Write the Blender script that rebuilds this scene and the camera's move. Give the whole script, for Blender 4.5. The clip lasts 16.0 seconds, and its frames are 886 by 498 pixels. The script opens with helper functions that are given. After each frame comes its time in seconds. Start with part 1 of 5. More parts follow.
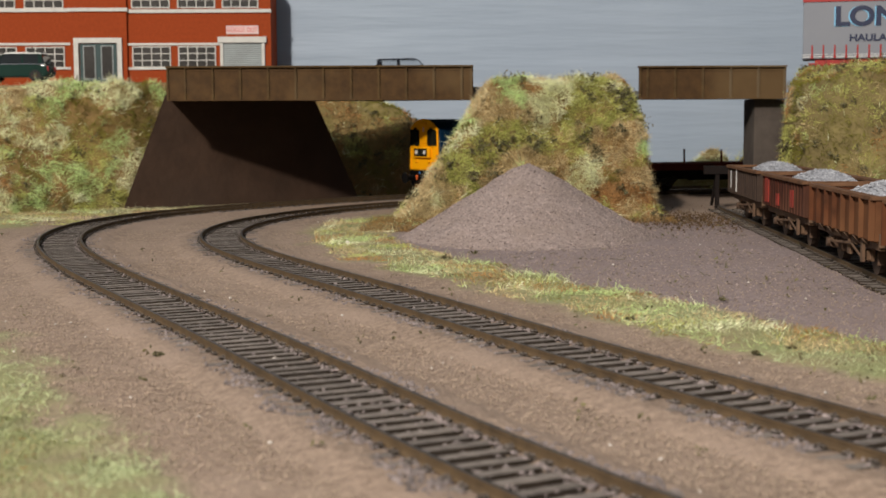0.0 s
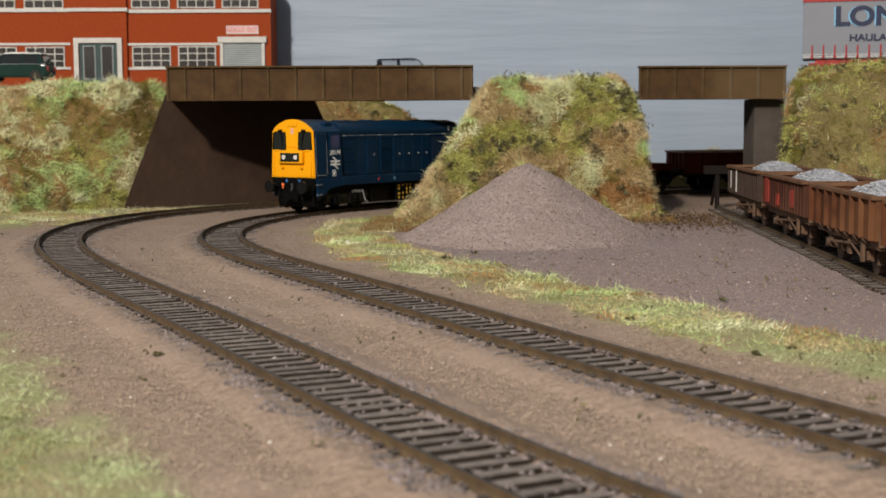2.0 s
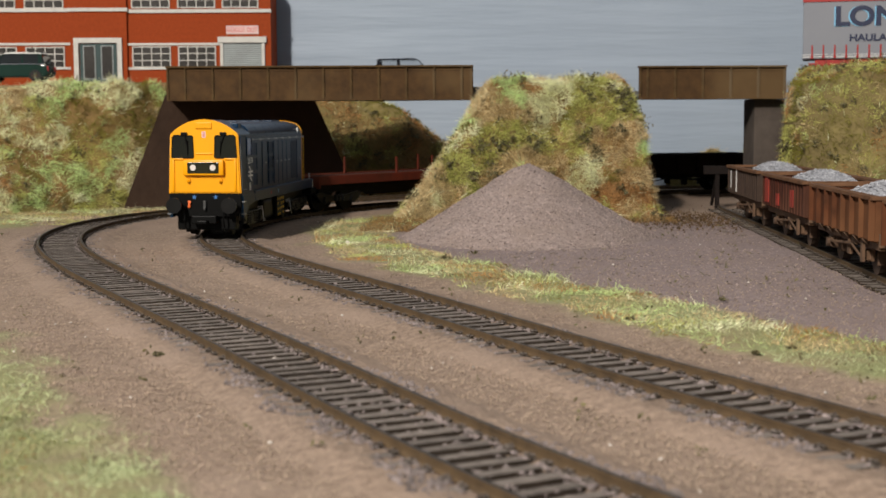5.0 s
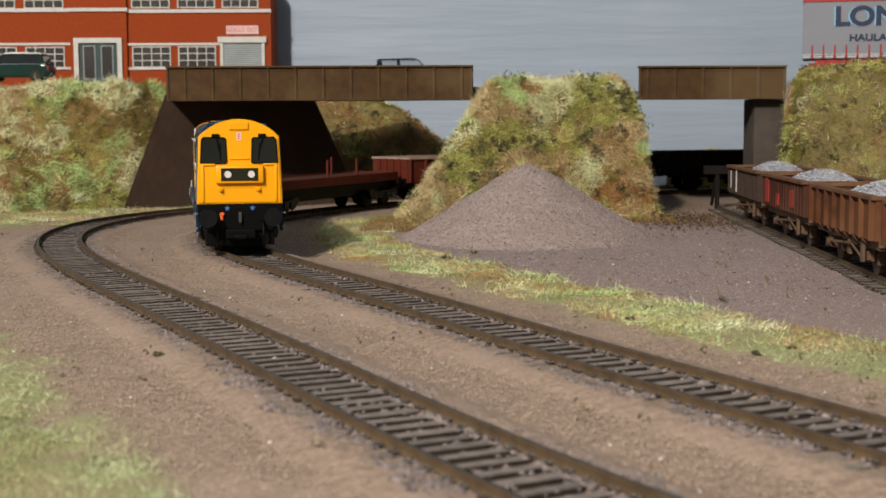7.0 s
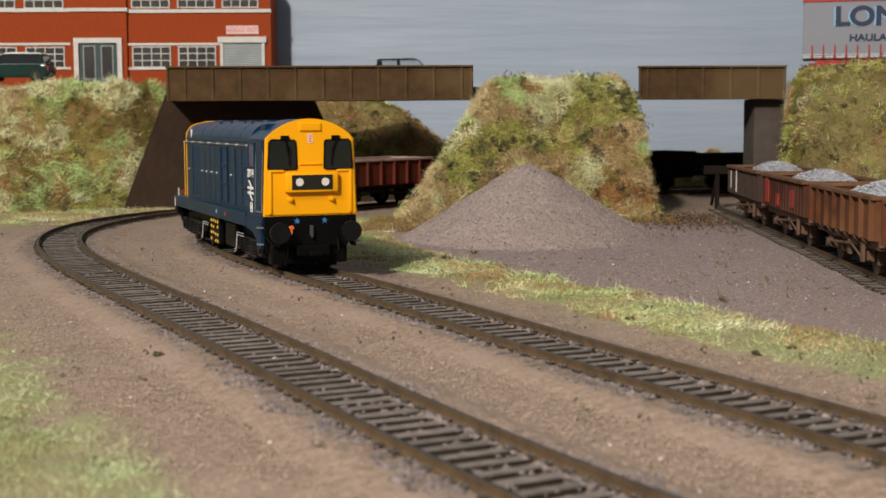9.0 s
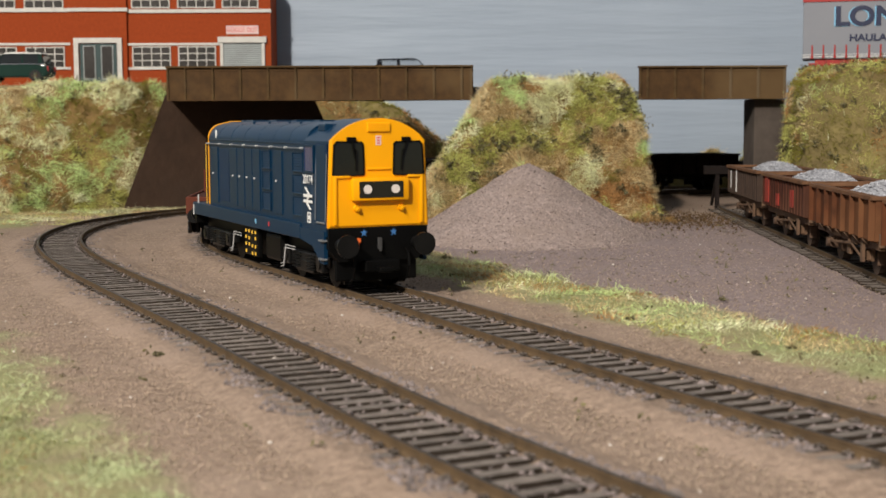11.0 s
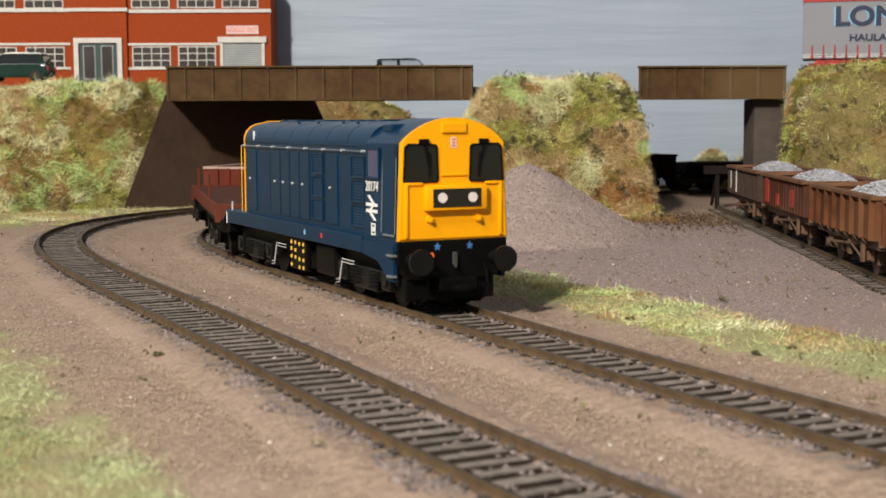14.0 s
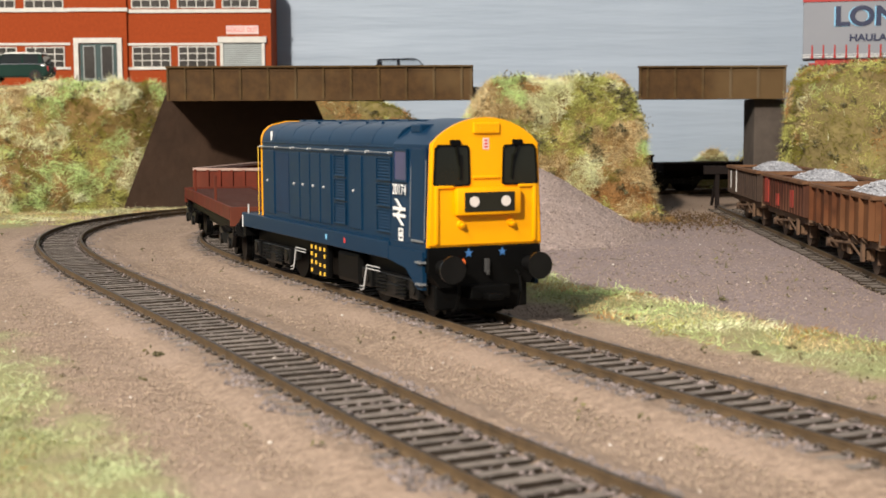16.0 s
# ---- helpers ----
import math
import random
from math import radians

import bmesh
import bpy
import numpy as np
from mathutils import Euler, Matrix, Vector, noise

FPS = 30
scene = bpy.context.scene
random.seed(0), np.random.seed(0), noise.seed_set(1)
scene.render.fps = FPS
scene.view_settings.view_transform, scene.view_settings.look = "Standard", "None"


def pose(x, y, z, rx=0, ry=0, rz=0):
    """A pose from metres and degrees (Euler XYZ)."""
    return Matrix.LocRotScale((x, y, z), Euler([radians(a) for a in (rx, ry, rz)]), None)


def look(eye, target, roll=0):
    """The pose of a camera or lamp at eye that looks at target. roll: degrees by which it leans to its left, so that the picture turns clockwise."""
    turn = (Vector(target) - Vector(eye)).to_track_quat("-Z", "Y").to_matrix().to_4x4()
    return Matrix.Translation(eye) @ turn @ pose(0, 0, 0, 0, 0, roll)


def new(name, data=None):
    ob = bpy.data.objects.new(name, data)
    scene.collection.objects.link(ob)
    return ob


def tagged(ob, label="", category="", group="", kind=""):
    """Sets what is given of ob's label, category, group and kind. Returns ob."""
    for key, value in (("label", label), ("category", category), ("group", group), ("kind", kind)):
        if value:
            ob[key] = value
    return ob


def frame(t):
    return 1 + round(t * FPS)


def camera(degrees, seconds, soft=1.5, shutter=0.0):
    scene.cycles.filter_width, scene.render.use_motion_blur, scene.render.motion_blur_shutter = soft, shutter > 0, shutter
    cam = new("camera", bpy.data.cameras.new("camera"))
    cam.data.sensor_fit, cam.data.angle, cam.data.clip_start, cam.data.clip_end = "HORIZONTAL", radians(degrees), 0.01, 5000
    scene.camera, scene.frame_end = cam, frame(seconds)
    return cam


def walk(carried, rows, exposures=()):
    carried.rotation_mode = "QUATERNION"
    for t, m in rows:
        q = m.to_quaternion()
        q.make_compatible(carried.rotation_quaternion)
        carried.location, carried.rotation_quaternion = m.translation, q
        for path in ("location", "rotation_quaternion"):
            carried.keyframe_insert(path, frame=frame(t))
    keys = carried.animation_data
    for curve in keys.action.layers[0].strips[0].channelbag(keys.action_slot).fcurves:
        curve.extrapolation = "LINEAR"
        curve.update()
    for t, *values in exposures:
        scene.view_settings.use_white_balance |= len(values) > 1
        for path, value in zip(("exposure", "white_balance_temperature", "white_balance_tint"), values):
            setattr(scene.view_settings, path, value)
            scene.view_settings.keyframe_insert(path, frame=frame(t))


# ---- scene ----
# A model railway layout at 1:76; lengths in the tables below are millimetres, the scene is in metres.
MM = 0.001

cam = camera(36.2, 16.0, soft=1.6)
EYE = (0.0, 0.0, 0.0497)
TILT = radians(5.45)
VIEW = look(EYE, (0.0, math.cos(TILT), EYE[2] - math.sin(TILT)), -0.25)
walk(cam, [(0.0, VIEW), (16.0, VIEW)], exposures=[(0.0, 0.10, 6550, 10), (9.0, 0.10, 6600, 10), (11.5, 0.24, 6650, 10), (12.5, 0.28, 6680, 10), (14.0, 0.38, 6720, 10), (16.0, 0.63, 6760, 10)])
cam.data.dof.use_dof = True
cam.data.dof.focus_distance = 0.50
cam.data.dof.aperture_fstop = 50

# ---- light: a warm spot high to the front left, a weaker lamp over the front edge, the dim hall all round ----
world = bpy.data.worlds.new("hall")
scene.world = world
world.use_nodes = True
world.node_tree.nodes["Background"].inputs[0].default_value = (0.88, 0.93, 1.0, 1)
world.node_tree.nodes["Background"].inputs[1].default_value = 0.21


def hall_lamp(name, size, energy, colour, eye, target):
    data = bpy.data.lights.new(name, "AREA")
    data.shape, data.size, data.energy, data.color = "DISK", size, energy, colour
    lamp = new(name, data)
    lamp.matrix_world = look(eye, target)
    return lamp


hall_lamp("hall_spot", 0.11, 58.0, (1.0, 0.92, 0.82), (-0.79, -1.50, 1.25), (0.0, 0.6, 0.0))
hall_lamp("layout_lamp", 0.20, 6.0, (1.0, 0.97, 0.93), (-0.50, -0.32, 0.80), (-0.05, 0.45, 0.0))


# ---- materials ----
def mat(name, c1, c2=None, scale=300, rough=0.7, bump=0.0, bscale=None, metal=0.0, spread=0.5, c3=None, island=0.0, spec=0.4, obrand=0.0, stretch=None, clear=0.0):
    m = bpy.data.materials.new(name)
    m.use_nodes = True
    nt = m.node_tree
    b = nt.nodes["Principled BSDF"]
    b.inputs["Roughness"].default_value = rough
    b.inputs["Metallic"].default_value = metal
    b.inputs["Specular IOR Level"].default_value = spec
    tc = nt.nodes.new("ShaderNodeTexCoord")
    col = None
    c2 = c2 or tuple(v * 0.8 for v in c1)
    n = nt.nodes.new("ShaderNodeTexNoise")
    n.inputs["Scale"].default_value, n.inputs["Detail"].default_value, n.inputs["Roughness"].default_value = scale, 6, 0.65
    nt.links.new(tc.outputs["Object"], n.inputs["Vector"])
    r = nt.nodes.new("ShaderNodeValToRGB")
    r.color_ramp.elements[0].position, r.color_ramp.elements[1].position = 0.5 - spread * 0.4, 0.5 + spread * 0.4
    r.color_ramp.elements[0].color, r.color_ramp.elements[1].color = (*c2, 1), (*c1, 1)
    nt.links.new(n.outputs["Fac"], r.inputs["Fac"])
    col = r.outputs["Color"]
    if c3:
        n3 = nt.nodes.new("ShaderNodeTexNoise")
        n3.inputs["Scale"].default_value, n3.inputs["Detail"].default_value = scale * 0.13, 4
        nt.links.new(tc.outputs["Object"], n3.inputs["Vector"])
        r3 = nt.nodes.new("ShaderNodeValToRGB")
        r3.color_ramp.elements[0].position, r3.color_ramp.elements[1].position = 0.46, 0.66
        nt.links.new(n3.outputs["Fac"], r3.inputs["Fac"])
        mx = nt.nodes.new("ShaderNodeMix")
        mx.data_type = "RGBA"
        nt.links.new(r3.outputs["Color"], mx.inputs["Factor"])
        nt.links.new(col, mx.inputs[6])
        mx.inputs[7].default_value = (*c3, 1)
        col = mx.outputs[2]
    if island or obrand:
        hv = nt.nodes.new("ShaderNodeHueSaturation")
        src = nt.nodes.new("ShaderNodeNewGeometry") if island else nt.nodes.new("ShaderNodeObjectInfo")
        mr = nt.nodes.new("ShaderNodeMapRange")
        a = island or obrand
        mr.inputs["To Min"].default_value, mr.inputs["To Max"].default_value = 1 - a, 1 + a
        nt.links.new(src.outputs["Random Per Island" if island else "Random"], mr.inputs["Value"])
        nt.links.new(mr.outputs["Result"], hv.inputs["Value"])
        nt.links.new(col, hv.inputs["Color"])
        col = hv.outputs["Color"]
    nt.links.new(col, b.inputs["Base Color"])
    if clear:
        b.inputs["Transmission Weight"].default_value, b.inputs["IOR"].default_value = clear, 1.03
    if bump:
        nb = nt.nodes.new("ShaderNodeTexNoise")
        nb.inputs["Scale"].default_value, nb.inputs["Detail"].default_value = bscale or scale * 2, 4
        if stretch:
            mp = nt.nodes.new("ShaderNodeMapping")
            mp.inputs["Scale"].default_value = stretch
            nt.links.new(tc.outputs["Object"], mp.inputs["Vector"])
            nt.links.new(mp.outputs["Vector"], nb.inputs["Vector"])
        else:
            nt.links.new(tc.outputs["Object"], nb.inputs["Vector"])
        bp = nt.nodes.new("ShaderNodeBump")
        bp.inputs["Strength"].default_value, bp.inputs["Distance"].default_value = 0.6, bump * MM
        nt.links.new(nb.outputs["Fac"], bp.inputs["Height"])
        nt.links.new(bp.outputs["Normal"], b.inputs["Normal"])
    return m


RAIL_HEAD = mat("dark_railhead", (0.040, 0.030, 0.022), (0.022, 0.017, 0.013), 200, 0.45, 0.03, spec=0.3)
SHOULDER = mat("mauve_grey_ballast", (0.22, 0.18, 0.17), (0.115, 0.095, 0.09), 240, 0.95, island=0.35)
RUST_RAIL = mat("weathered_rail", (0.125, 0.082, 0.044), (0.062, 0.042, 0.025), 200, 0.7, 0.05, spec=0.2)
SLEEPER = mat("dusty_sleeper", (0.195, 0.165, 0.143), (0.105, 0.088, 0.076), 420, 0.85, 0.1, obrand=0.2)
SLEEPER_SIDE = mat("shaded_brown_sleeper_side", (0.050, 0.037, 0.028), (0.026, 0.020, 0.015), 260, 0.85, spec=0.15)
GIRDER = mat("rusty_girder_paint", (0.086, 0.045, 0.016), (0.040, 0.021, 0.009), 130, 0.8, 0.2, c3=(0.105, 0.064, 0.028), spec=0.2)
GIRDER_DUSTY = mat("dusty_girder_edge", (0.105, 0.064, 0.027), (0.050, 0.030, 0.014), 130, 0.85, 0.1, c3=(0.14, 0.10, 0.058), spec=0.15)
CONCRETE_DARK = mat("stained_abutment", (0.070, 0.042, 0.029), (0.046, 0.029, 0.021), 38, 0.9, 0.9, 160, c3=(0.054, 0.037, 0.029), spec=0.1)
PIER = mat("grey_pier", (0.10, 0.080, 0.066), (0.055, 0.043, 0.036), 60, 0.9, 0.2)
SKYBOARD = mat("painted_backdrop", (0.325, 0.385, 0.465), (0.295, 0.355, 0.435), 10, 0.55, 3.0, 60, stretch=(0.10, 1, 1))
BRICK = mat("orange_brick_print", (0.31, 0.052, 0.012), (0.245, 0.041, 0.009), 500, 0.85, 0.05, spec=0.2)
TRIM = mat("white_trim", (0.60, 0.58, 0.54), (0.47, 0.45, 0.42), 200, 0.6)
PANE = mat("dark_window_pane", (0.055, 0.05, 0.045), (0.025, 0.022, 0.02), 60, 0.25)
DOOR_GREEN = mat("dark_green_paint", (0.020, 0.055, 0.055), (0.015, 0.04, 0.04), 100, 0.5)
SHUTTER = mat("grey_shutter", (0.30, 0.33, 0.33), (0.25, 0.27, 0.27), 100, 0.6)
SIGN_PINK = mat("sign_face", (0.75, 0.55, 0.52), None, 100, 0.6)
RED_INK = mat("red_lettering", (0.60, 0.05, 0.05), None, 100, 0.6)
BLUE = mat("rail_blue_paint", (0.0030, 0.0235, 0.056), (0.0025, 0.0195, 0.047), 60, 0.33, 0.01, c3=(0.0034, 0.0245, 0.057), spec=0.17)
YELLOW = mat("warning_yellow_paint", (0.84, 0.365, 0.002), (0.80, 0.335, 0.002), 60, 0.38, spec=0.3)
BLACK = mat("black_underframe", (0.0035, 0.0035, 0.0035), (0.002, 0.002, 0.002), 200, 0.45, spec=0.1)
BOGIE_BLACK = mat("semi_gloss_black", (0.0065, 0.0065, 0.0065), (0.003, 0.003, 0.003), 200, 0.35, spec=0.25)
# Side glass takes a lavender reflection into its base colour.
SIDE_GLASS = mat("bluish_reflection_glass", (0.055, 0.065, 0.15), (0.03, 0.036, 0.08), 40, 0.12, spec=0.6)
DUSTY_WHEEL = mat("dusty_brown_wheel", (0.075, 0.046, 0.030), (0.035, 0.022, 0.016), 150, 0.8)
BLACK_GLOSS = mat("cab_glass", (0.018, 0.018, 0.011), (0.010, 0.011, 0.008), 30, 0.06)
WHITE = mat("white_transfer", (0.78, 0.78, 0.76), None, 100, 0.5)
LAMP_WHITE = mat("marker_disc", (0.70, 0.64, 0.60), None, 300, 0.4)
STEEL_PIPE = mat("silver_pipe", (0.50, 0.50, 0.50), None, 200, 0.35)
STAR_BLUE = mat("blue_star", (0.05, 0.17, 0.42), None, 100, 0.5)
ORANGE = mat("orange_tag", (0.85, 0.16, 0.03), None, 100, 0.5)
GOLD = mat("yellow_caps", (0.80, 0.48, 0.05), None, 100, 0.5)
WAGON_RED = mat("wagon_red_paint", (0.125, 0.022, 0.011), (0.068, 0.017, 0.010), 90, 0.7, 0.05, c3=(0.12, 0.042, 0.026), spec=0.12)
WAGON_BROWN = mat("weathered_brown_wagon", (0.115, 0.041, 0.018), (0.052, 0.021, 0.011), 110, 0.85, 0.15, c3=(0.165, 0.078, 0.036), spec=0.12)
WAGON_DARK = mat("dark_maroon_wagon", (0.072, 0.021, 0.012), (0.033, 0.013, 0.009), 120, 0.85, 0.15, c3=(0.09, 0.042, 0.026), spec=0.12)
WAGON_GREY = mat("dusty_grey_brown_wagon", (0.062, 0.040, 0.030), (0.034, 0.024, 0.019), 100, 0.85, 0.12, spec=0.12)
WAGON_PALE = mat("dusty_pale_top_rail", (0.42, 0.30, 0.25), (0.25, 0.15, 0.12), 110, 0.7, 0.05)
WAGON_CAP = mat("rusty_top_rail", (0.17, 0.085, 0.044), (0.09, 0.046, 0.026), 110, 0.8, 0.1, spec=0.15)
RAIL_GREY = mat("dull_handrail", (0.16, 0.17, 0.18), None, 200, 0.4)
# Near-black colour that holds the shade behind the short bridge span.
SPAN_SHADE = mat("span_shade_dark", (0.017, 0.012, 0.011), (0.010, 0.008, 0.007), 100, 0.85, spec=0.1)
RUST_FRAME = mat("rusty_underframe", (0.150, 0.085, 0.047), (0.055, 0.032, 0.021), 110, 0.85, 0.1)
PATCH_RED = mat("bright_red_patch", (0.30, 0.026, 0.014), (0.18, 0.02, 0.012), 200, 0.7)
DECK = mat("deck_planks", (0.080, 0.030, 0.022), (0.045, 0.020, 0.016), 160, 0.8, spec=0.1)
BALLAST_LOAD = mat("grey_ballast_load", (0.42, 0.43, 0.46), (0.22, 0.22, 0.24), 500, 0.9, 0.3, 900, island=0.3)
PILE = mat("mauve_gravel", (0.345, 0.275, 0.250), (0.185, 0.145, 0.132), 520, 0.95, 0.7, 900, c3=(0.25, 0.195, 0.17))
PILE_GRAIN = mat("mixed_mauve_grains", (0.33, 0.262, 0.240), (0.22, 0.170, 0.155), 300, 0.95, island=0.6)
STONE = mat("loose_stones", (0.37, 0.285, 0.215), (0.25, 0.19, 0.143), 200, 0.95, island=0.3)
PALE_STONE = mat("pale_stones", (0.62, 0.56, 0.50), None, 200, 0.9, island=0.2)
STRAW = mat("straw_fibre", (0.68, 0.54, 0.30), (0.46, 0.35, 0.17), 60, 0.6, island=0.4, spec=0.4)
TAN = mat("rusty_tan_fibre", (0.50, 0.265, 0.095), (0.28, 0.145, 0.052), 70, 0.75, island=0.5, spec=0.3)
SCRUB = mat("brown_scrub", (0.34, 0.20, 0.075), (0.16, 0.10, 0.04), 70, 0.9, island=0.5, spec=0.2)
SCRUB_DARK = mat("dark_brown_litter", (0.13, 0.080, 0.040), (0.06, 0.040, 0.022), 80, 0.95, island=0.5, spec=0.1)
LIME = mat("yellow_green_fibre", (0.55, 0.55, 0.165), (0.34, 0.35, 0.085), 50, 0.65, island=0.4, spec=0.4)
OLIVE = mat("dark_olive_fibre", (0.215, 0.195, 0.026), (0.11, 0.105, 0.016), 60, 0.8, island=0.4, spec=0.25)
MINT = mat("pale_mint_fibre", (0.62, 0.76, 0.33), (0.42, 0.54, 0.20), 50, 0.55, island=0.35, spec=0.5)
FROST = mat("whitish_fibre", (0.88, 0.88, 0.58), (0.68, 0.69, 0.40), 50, 0.45, island=0.3, spec=0.6)
VERGE = mat("verge_fibre", (0.36, 0.40, 0.19), (0.23, 0.26, 0.11), 45, 0.8, island=0.4, c3=(0.42, 0.35, 0.18), spec=0.2)
VERGE_PALE = mat("pale_verge_fibre", (0.52, 0.58, 0.34), (0.37, 0.42, 0.22), 45, 0.8, island=0.35, c3=(0.54, 0.46, 0.27), spec=0.2)
TWIG = mat("dark_leaf_flock", (0.15, 0.13, 0.062), (0.075, 0.066, 0.032), 150, 0.9, island=0.4)
SOIL = mat("embankment_turf", (0.25, 0.20, 0.075), (0.13, 0.095, 0.04), 60, 0.95, 0.8, 250, c3=(0.26, 0.145, 0.055))
TARMAC = mat("grey_tarmac", (0.11, 0.11, 0.11), (0.08, 0.08, 0.08), 200, 0.9)
CAR_GREEN = mat("dark_green_car_paint", (0.012, 0.035, 0.026), None, 60, 0.15)
CAR_BLACK = mat("black_car_paint", (0.012, 0.013, 0.018), None, 60, 0.15)
CAR_CLEAR = mat("clear_car_glass", (0.85, 0.87, 0.88), None, 60, 0.03, clear=1.0)
CAR_GLASS = mat("car_glass", (0.022, 0.026, 0.028), None, 60, 0.05)
CHROME = mat("chrome", (0.75, 0.75, 0.75), None, 60, 0.15, metal=1.0)
TYRE = mat("black_tyre", (0.015, 0.015, 0.015), None, 100, 0.8)
TRAILER = mat("grey_trailer_side", (0.225, 0.235, 0.265), (0.20, 0.21, 0.24), 30, 0.6)
TRAILER_RED = mat("trailer_red", (0.38, 0.015, 0.013), None, 60, 0.5)
NAVY = mat("navy_lettering", (0.004, 0.012, 0.055), None, 60, 0.5)
SKYCYAN = mat("light_blue_shadow_lettering", (0.20, 0.50, 0.75), None, 60, 0.5)


# ---- building in millimetres ----
def box(bm, x0, x1, y0, y1, z0, z1, bev=0.0, m=None):
    v = bmesh.ops.create_cube(bm, size=1)["verts"]
    for q in v:
        q.co = Vector(((x0 + x1) / 2 + q.co.x * (x1 - x0), (y0 + y1) / 2 + q.co.y * (y1 - y0), (z0 + z1) / 2 + q.co.z * (z1 - z0)))
    if bev:
        es = list({e for q in v for e in q.link_edges})
        r = bmesh.ops.bevel(bm, geom=es, offset=bev, segments=2, affect="EDGES", profile=0.5)
        v = list({q for f in r["faces"] for q in f.verts} | {q for q in v if q.is_valid})
    if m is not None:
        bmesh.ops.transform(bm, matrix=m, verts=v)
    return v


def rod(bm, a, b, r, seg=8, r2=None):
    a, b = Vector(a), Vector(b)
    d = b - a
    m = Matrix.Translation((a + b) / 2) @ d.to_track_quat("Z", "Y").to_matrix().to_4x4()
    return bmesh.ops.create_cone(bm, cap_ends=True, segments=seg, radius1=r, radius2=r if r2 is None else r2, depth=d.length, matrix=m)["verts"]


def prism(bm, pts, axis, a, b):
    """A closed outline of (u, v) pairs drawn out along axis from a to b: x -> (y, z), y -> (x, z), z -> (x, y)."""
    def p(u, v, w):
        return {"x": (w, u, v), "y": (u, w, v), "z": (u, v, w)}[axis]
    lo = [bm.verts.new(p(u, v, a)) for u, v in pts]
    hi = [bm.verts.new(p(u, v, b)) for u, v in pts]
    n = len(pts)
    fs = [bm.faces.new(lo), bm.faces.new(hi[::-1])]
    for i in range(n):
        fs.append(bm.faces.new((lo[i], hi[i], hi[(i + 1) % n], lo[(i + 1) % n])))
    return lo + hi


def rim(bm, outer, inner, axis, a, b):
    """A frame between two outlines with as many points, drawn out along axis."""
    def p(u, v, w):
        return {"x": (w, u, v), "y": (u, w, v), "z": (u, v, w)}[axis]
    o0, o1 = [bm.verts.new(p(u, v, a)) for u, v in outer], [bm.verts.new(p(u, v, b)) for u, v in outer]
    i0, i1 = [bm.verts.new(p(u, v, a)) for u, v in inner], [bm.verts.new(p(u, v, b)) for u, v in inner]
    n = len(outer)
    for k in range(n):
        j = (k + 1) % n
        for q in ((o0[k], o0[j], i0[j], i0[k]), (o1[k], i1[k], i1[j], o1[j]), (o0[k], o1[k], o1[j], o0[j]), (i0[k], i0[j], i1[j], i1[k])):
            bm.faces.new(q)


def mesh_of(name, bm, material, smooth=False):
    me = bpy.data.meshes.new(name)
    bmesh.ops.recalc_face_normals(bm, faces=bm.faces)
    bmesh.ops.scale(bm, vec=(MM, MM, MM), verts=bm.verts)
    bm.to_mesh(me)
    bm.free()
    me.materials.append(material)
    if smooth:
        me.shade_smooth()
        me.set_sharp_from_angle(angle=radians(35))
    return me


def part(name, bm, material, parent, label="", smooth=False):
    ob = new(name, mesh_of(name, bm, material, smooth))
    ob.parent = parent
    if label:
        ob["label"] = label
    return ob


def thing(name, label, category, group="", kind="", x=0, y=0, z=0, rz=0):
    ob = new(name)
    ob.matrix_basis = pose(x * MM, y * MM, z * MM, 0, 0, rz)
    ob.empty_display_size = 0.01
    return tagged(ob, label, category, group, kind)


def single(name, bm, material, label, category, group="", kind="", smooth=False):
    return tagged(new(name, mesh_of(name, bm, material, smooth)), label, category, group, kind)


def B():
    return bmesh.new()


def pieces(name, material, parent, verts, faces, kind="", label="", category=""):
    """One joined mesh of many small pieces, from arrays in millimetres."""
    me = bpy.data.meshes.new(name)
    me.from_pydata((np.asarray(verts) * MM).tolist(), [], faces)
    me.materials.append(material)
    ob = new(name, me)
    if parent:
        ob.parent = parent
    return tagged(ob, label, category, "", kind)


def words(text, size, material, name, parent, m, depth=0.15, bold=0.0, squeeze=1.0):
    c = bpy.data.curves.new(name, "FONT")
    c.body, c.size, c.extrude, c.offset, c.align_x, c.align_y = text, size, depth / 2, bold, "CENTER", "CENTER"
    tmp = new(name + "_text", c)
    me = bpy.data.meshes.new_from_object(tmp.evaluated_get(bpy.context.evaluated_depsgraph_get()))
    bpy.data.objects.remove(tmp)
    me.transform(Matrix.Scale(MM, 4) @ m @ Matrix.Diagonal((squeeze, 1, 1, 1)))
    me.materials.clear()
    me.materials.append(material)
    ob = new(name, me)
    ob.parent = parent
    return ob


# ---- track geometry ----
def line(x, y, h, bends, n=150, ds=8.0):
    """Centre line from a start, a heading and the curvature at even knots: rows of x, y, heading."""
    out, knots = [], np.linspace(0, n * ds, len(bends))
    for i in range(n + 1):
        out.append((x, y, h))
        k = np.interp((i + 0.5) * ds, knots, bends)
        x, y, h = x + ds * math.cos(h + k * ds / 2), y + ds * math.sin(h + k * ds / 2), h + k * ds
    return np.array(out)


TRACK_A = line(210.6, 1022.0, 3.3956, (0, 0.00288, 0.00164, 0.00082, 0.00474, 0.00365, 0.00104, 0.00006, -0.00036, 0.00151, 0.00102))
TRACK_B = line(426.7, 986.1, 3.2147, (0, 0.00085, 0.00171, 0.00232, 0.00272, 0.00326, 0.00449, 0.00107, -0.00048, 0.00049, -0.00035))


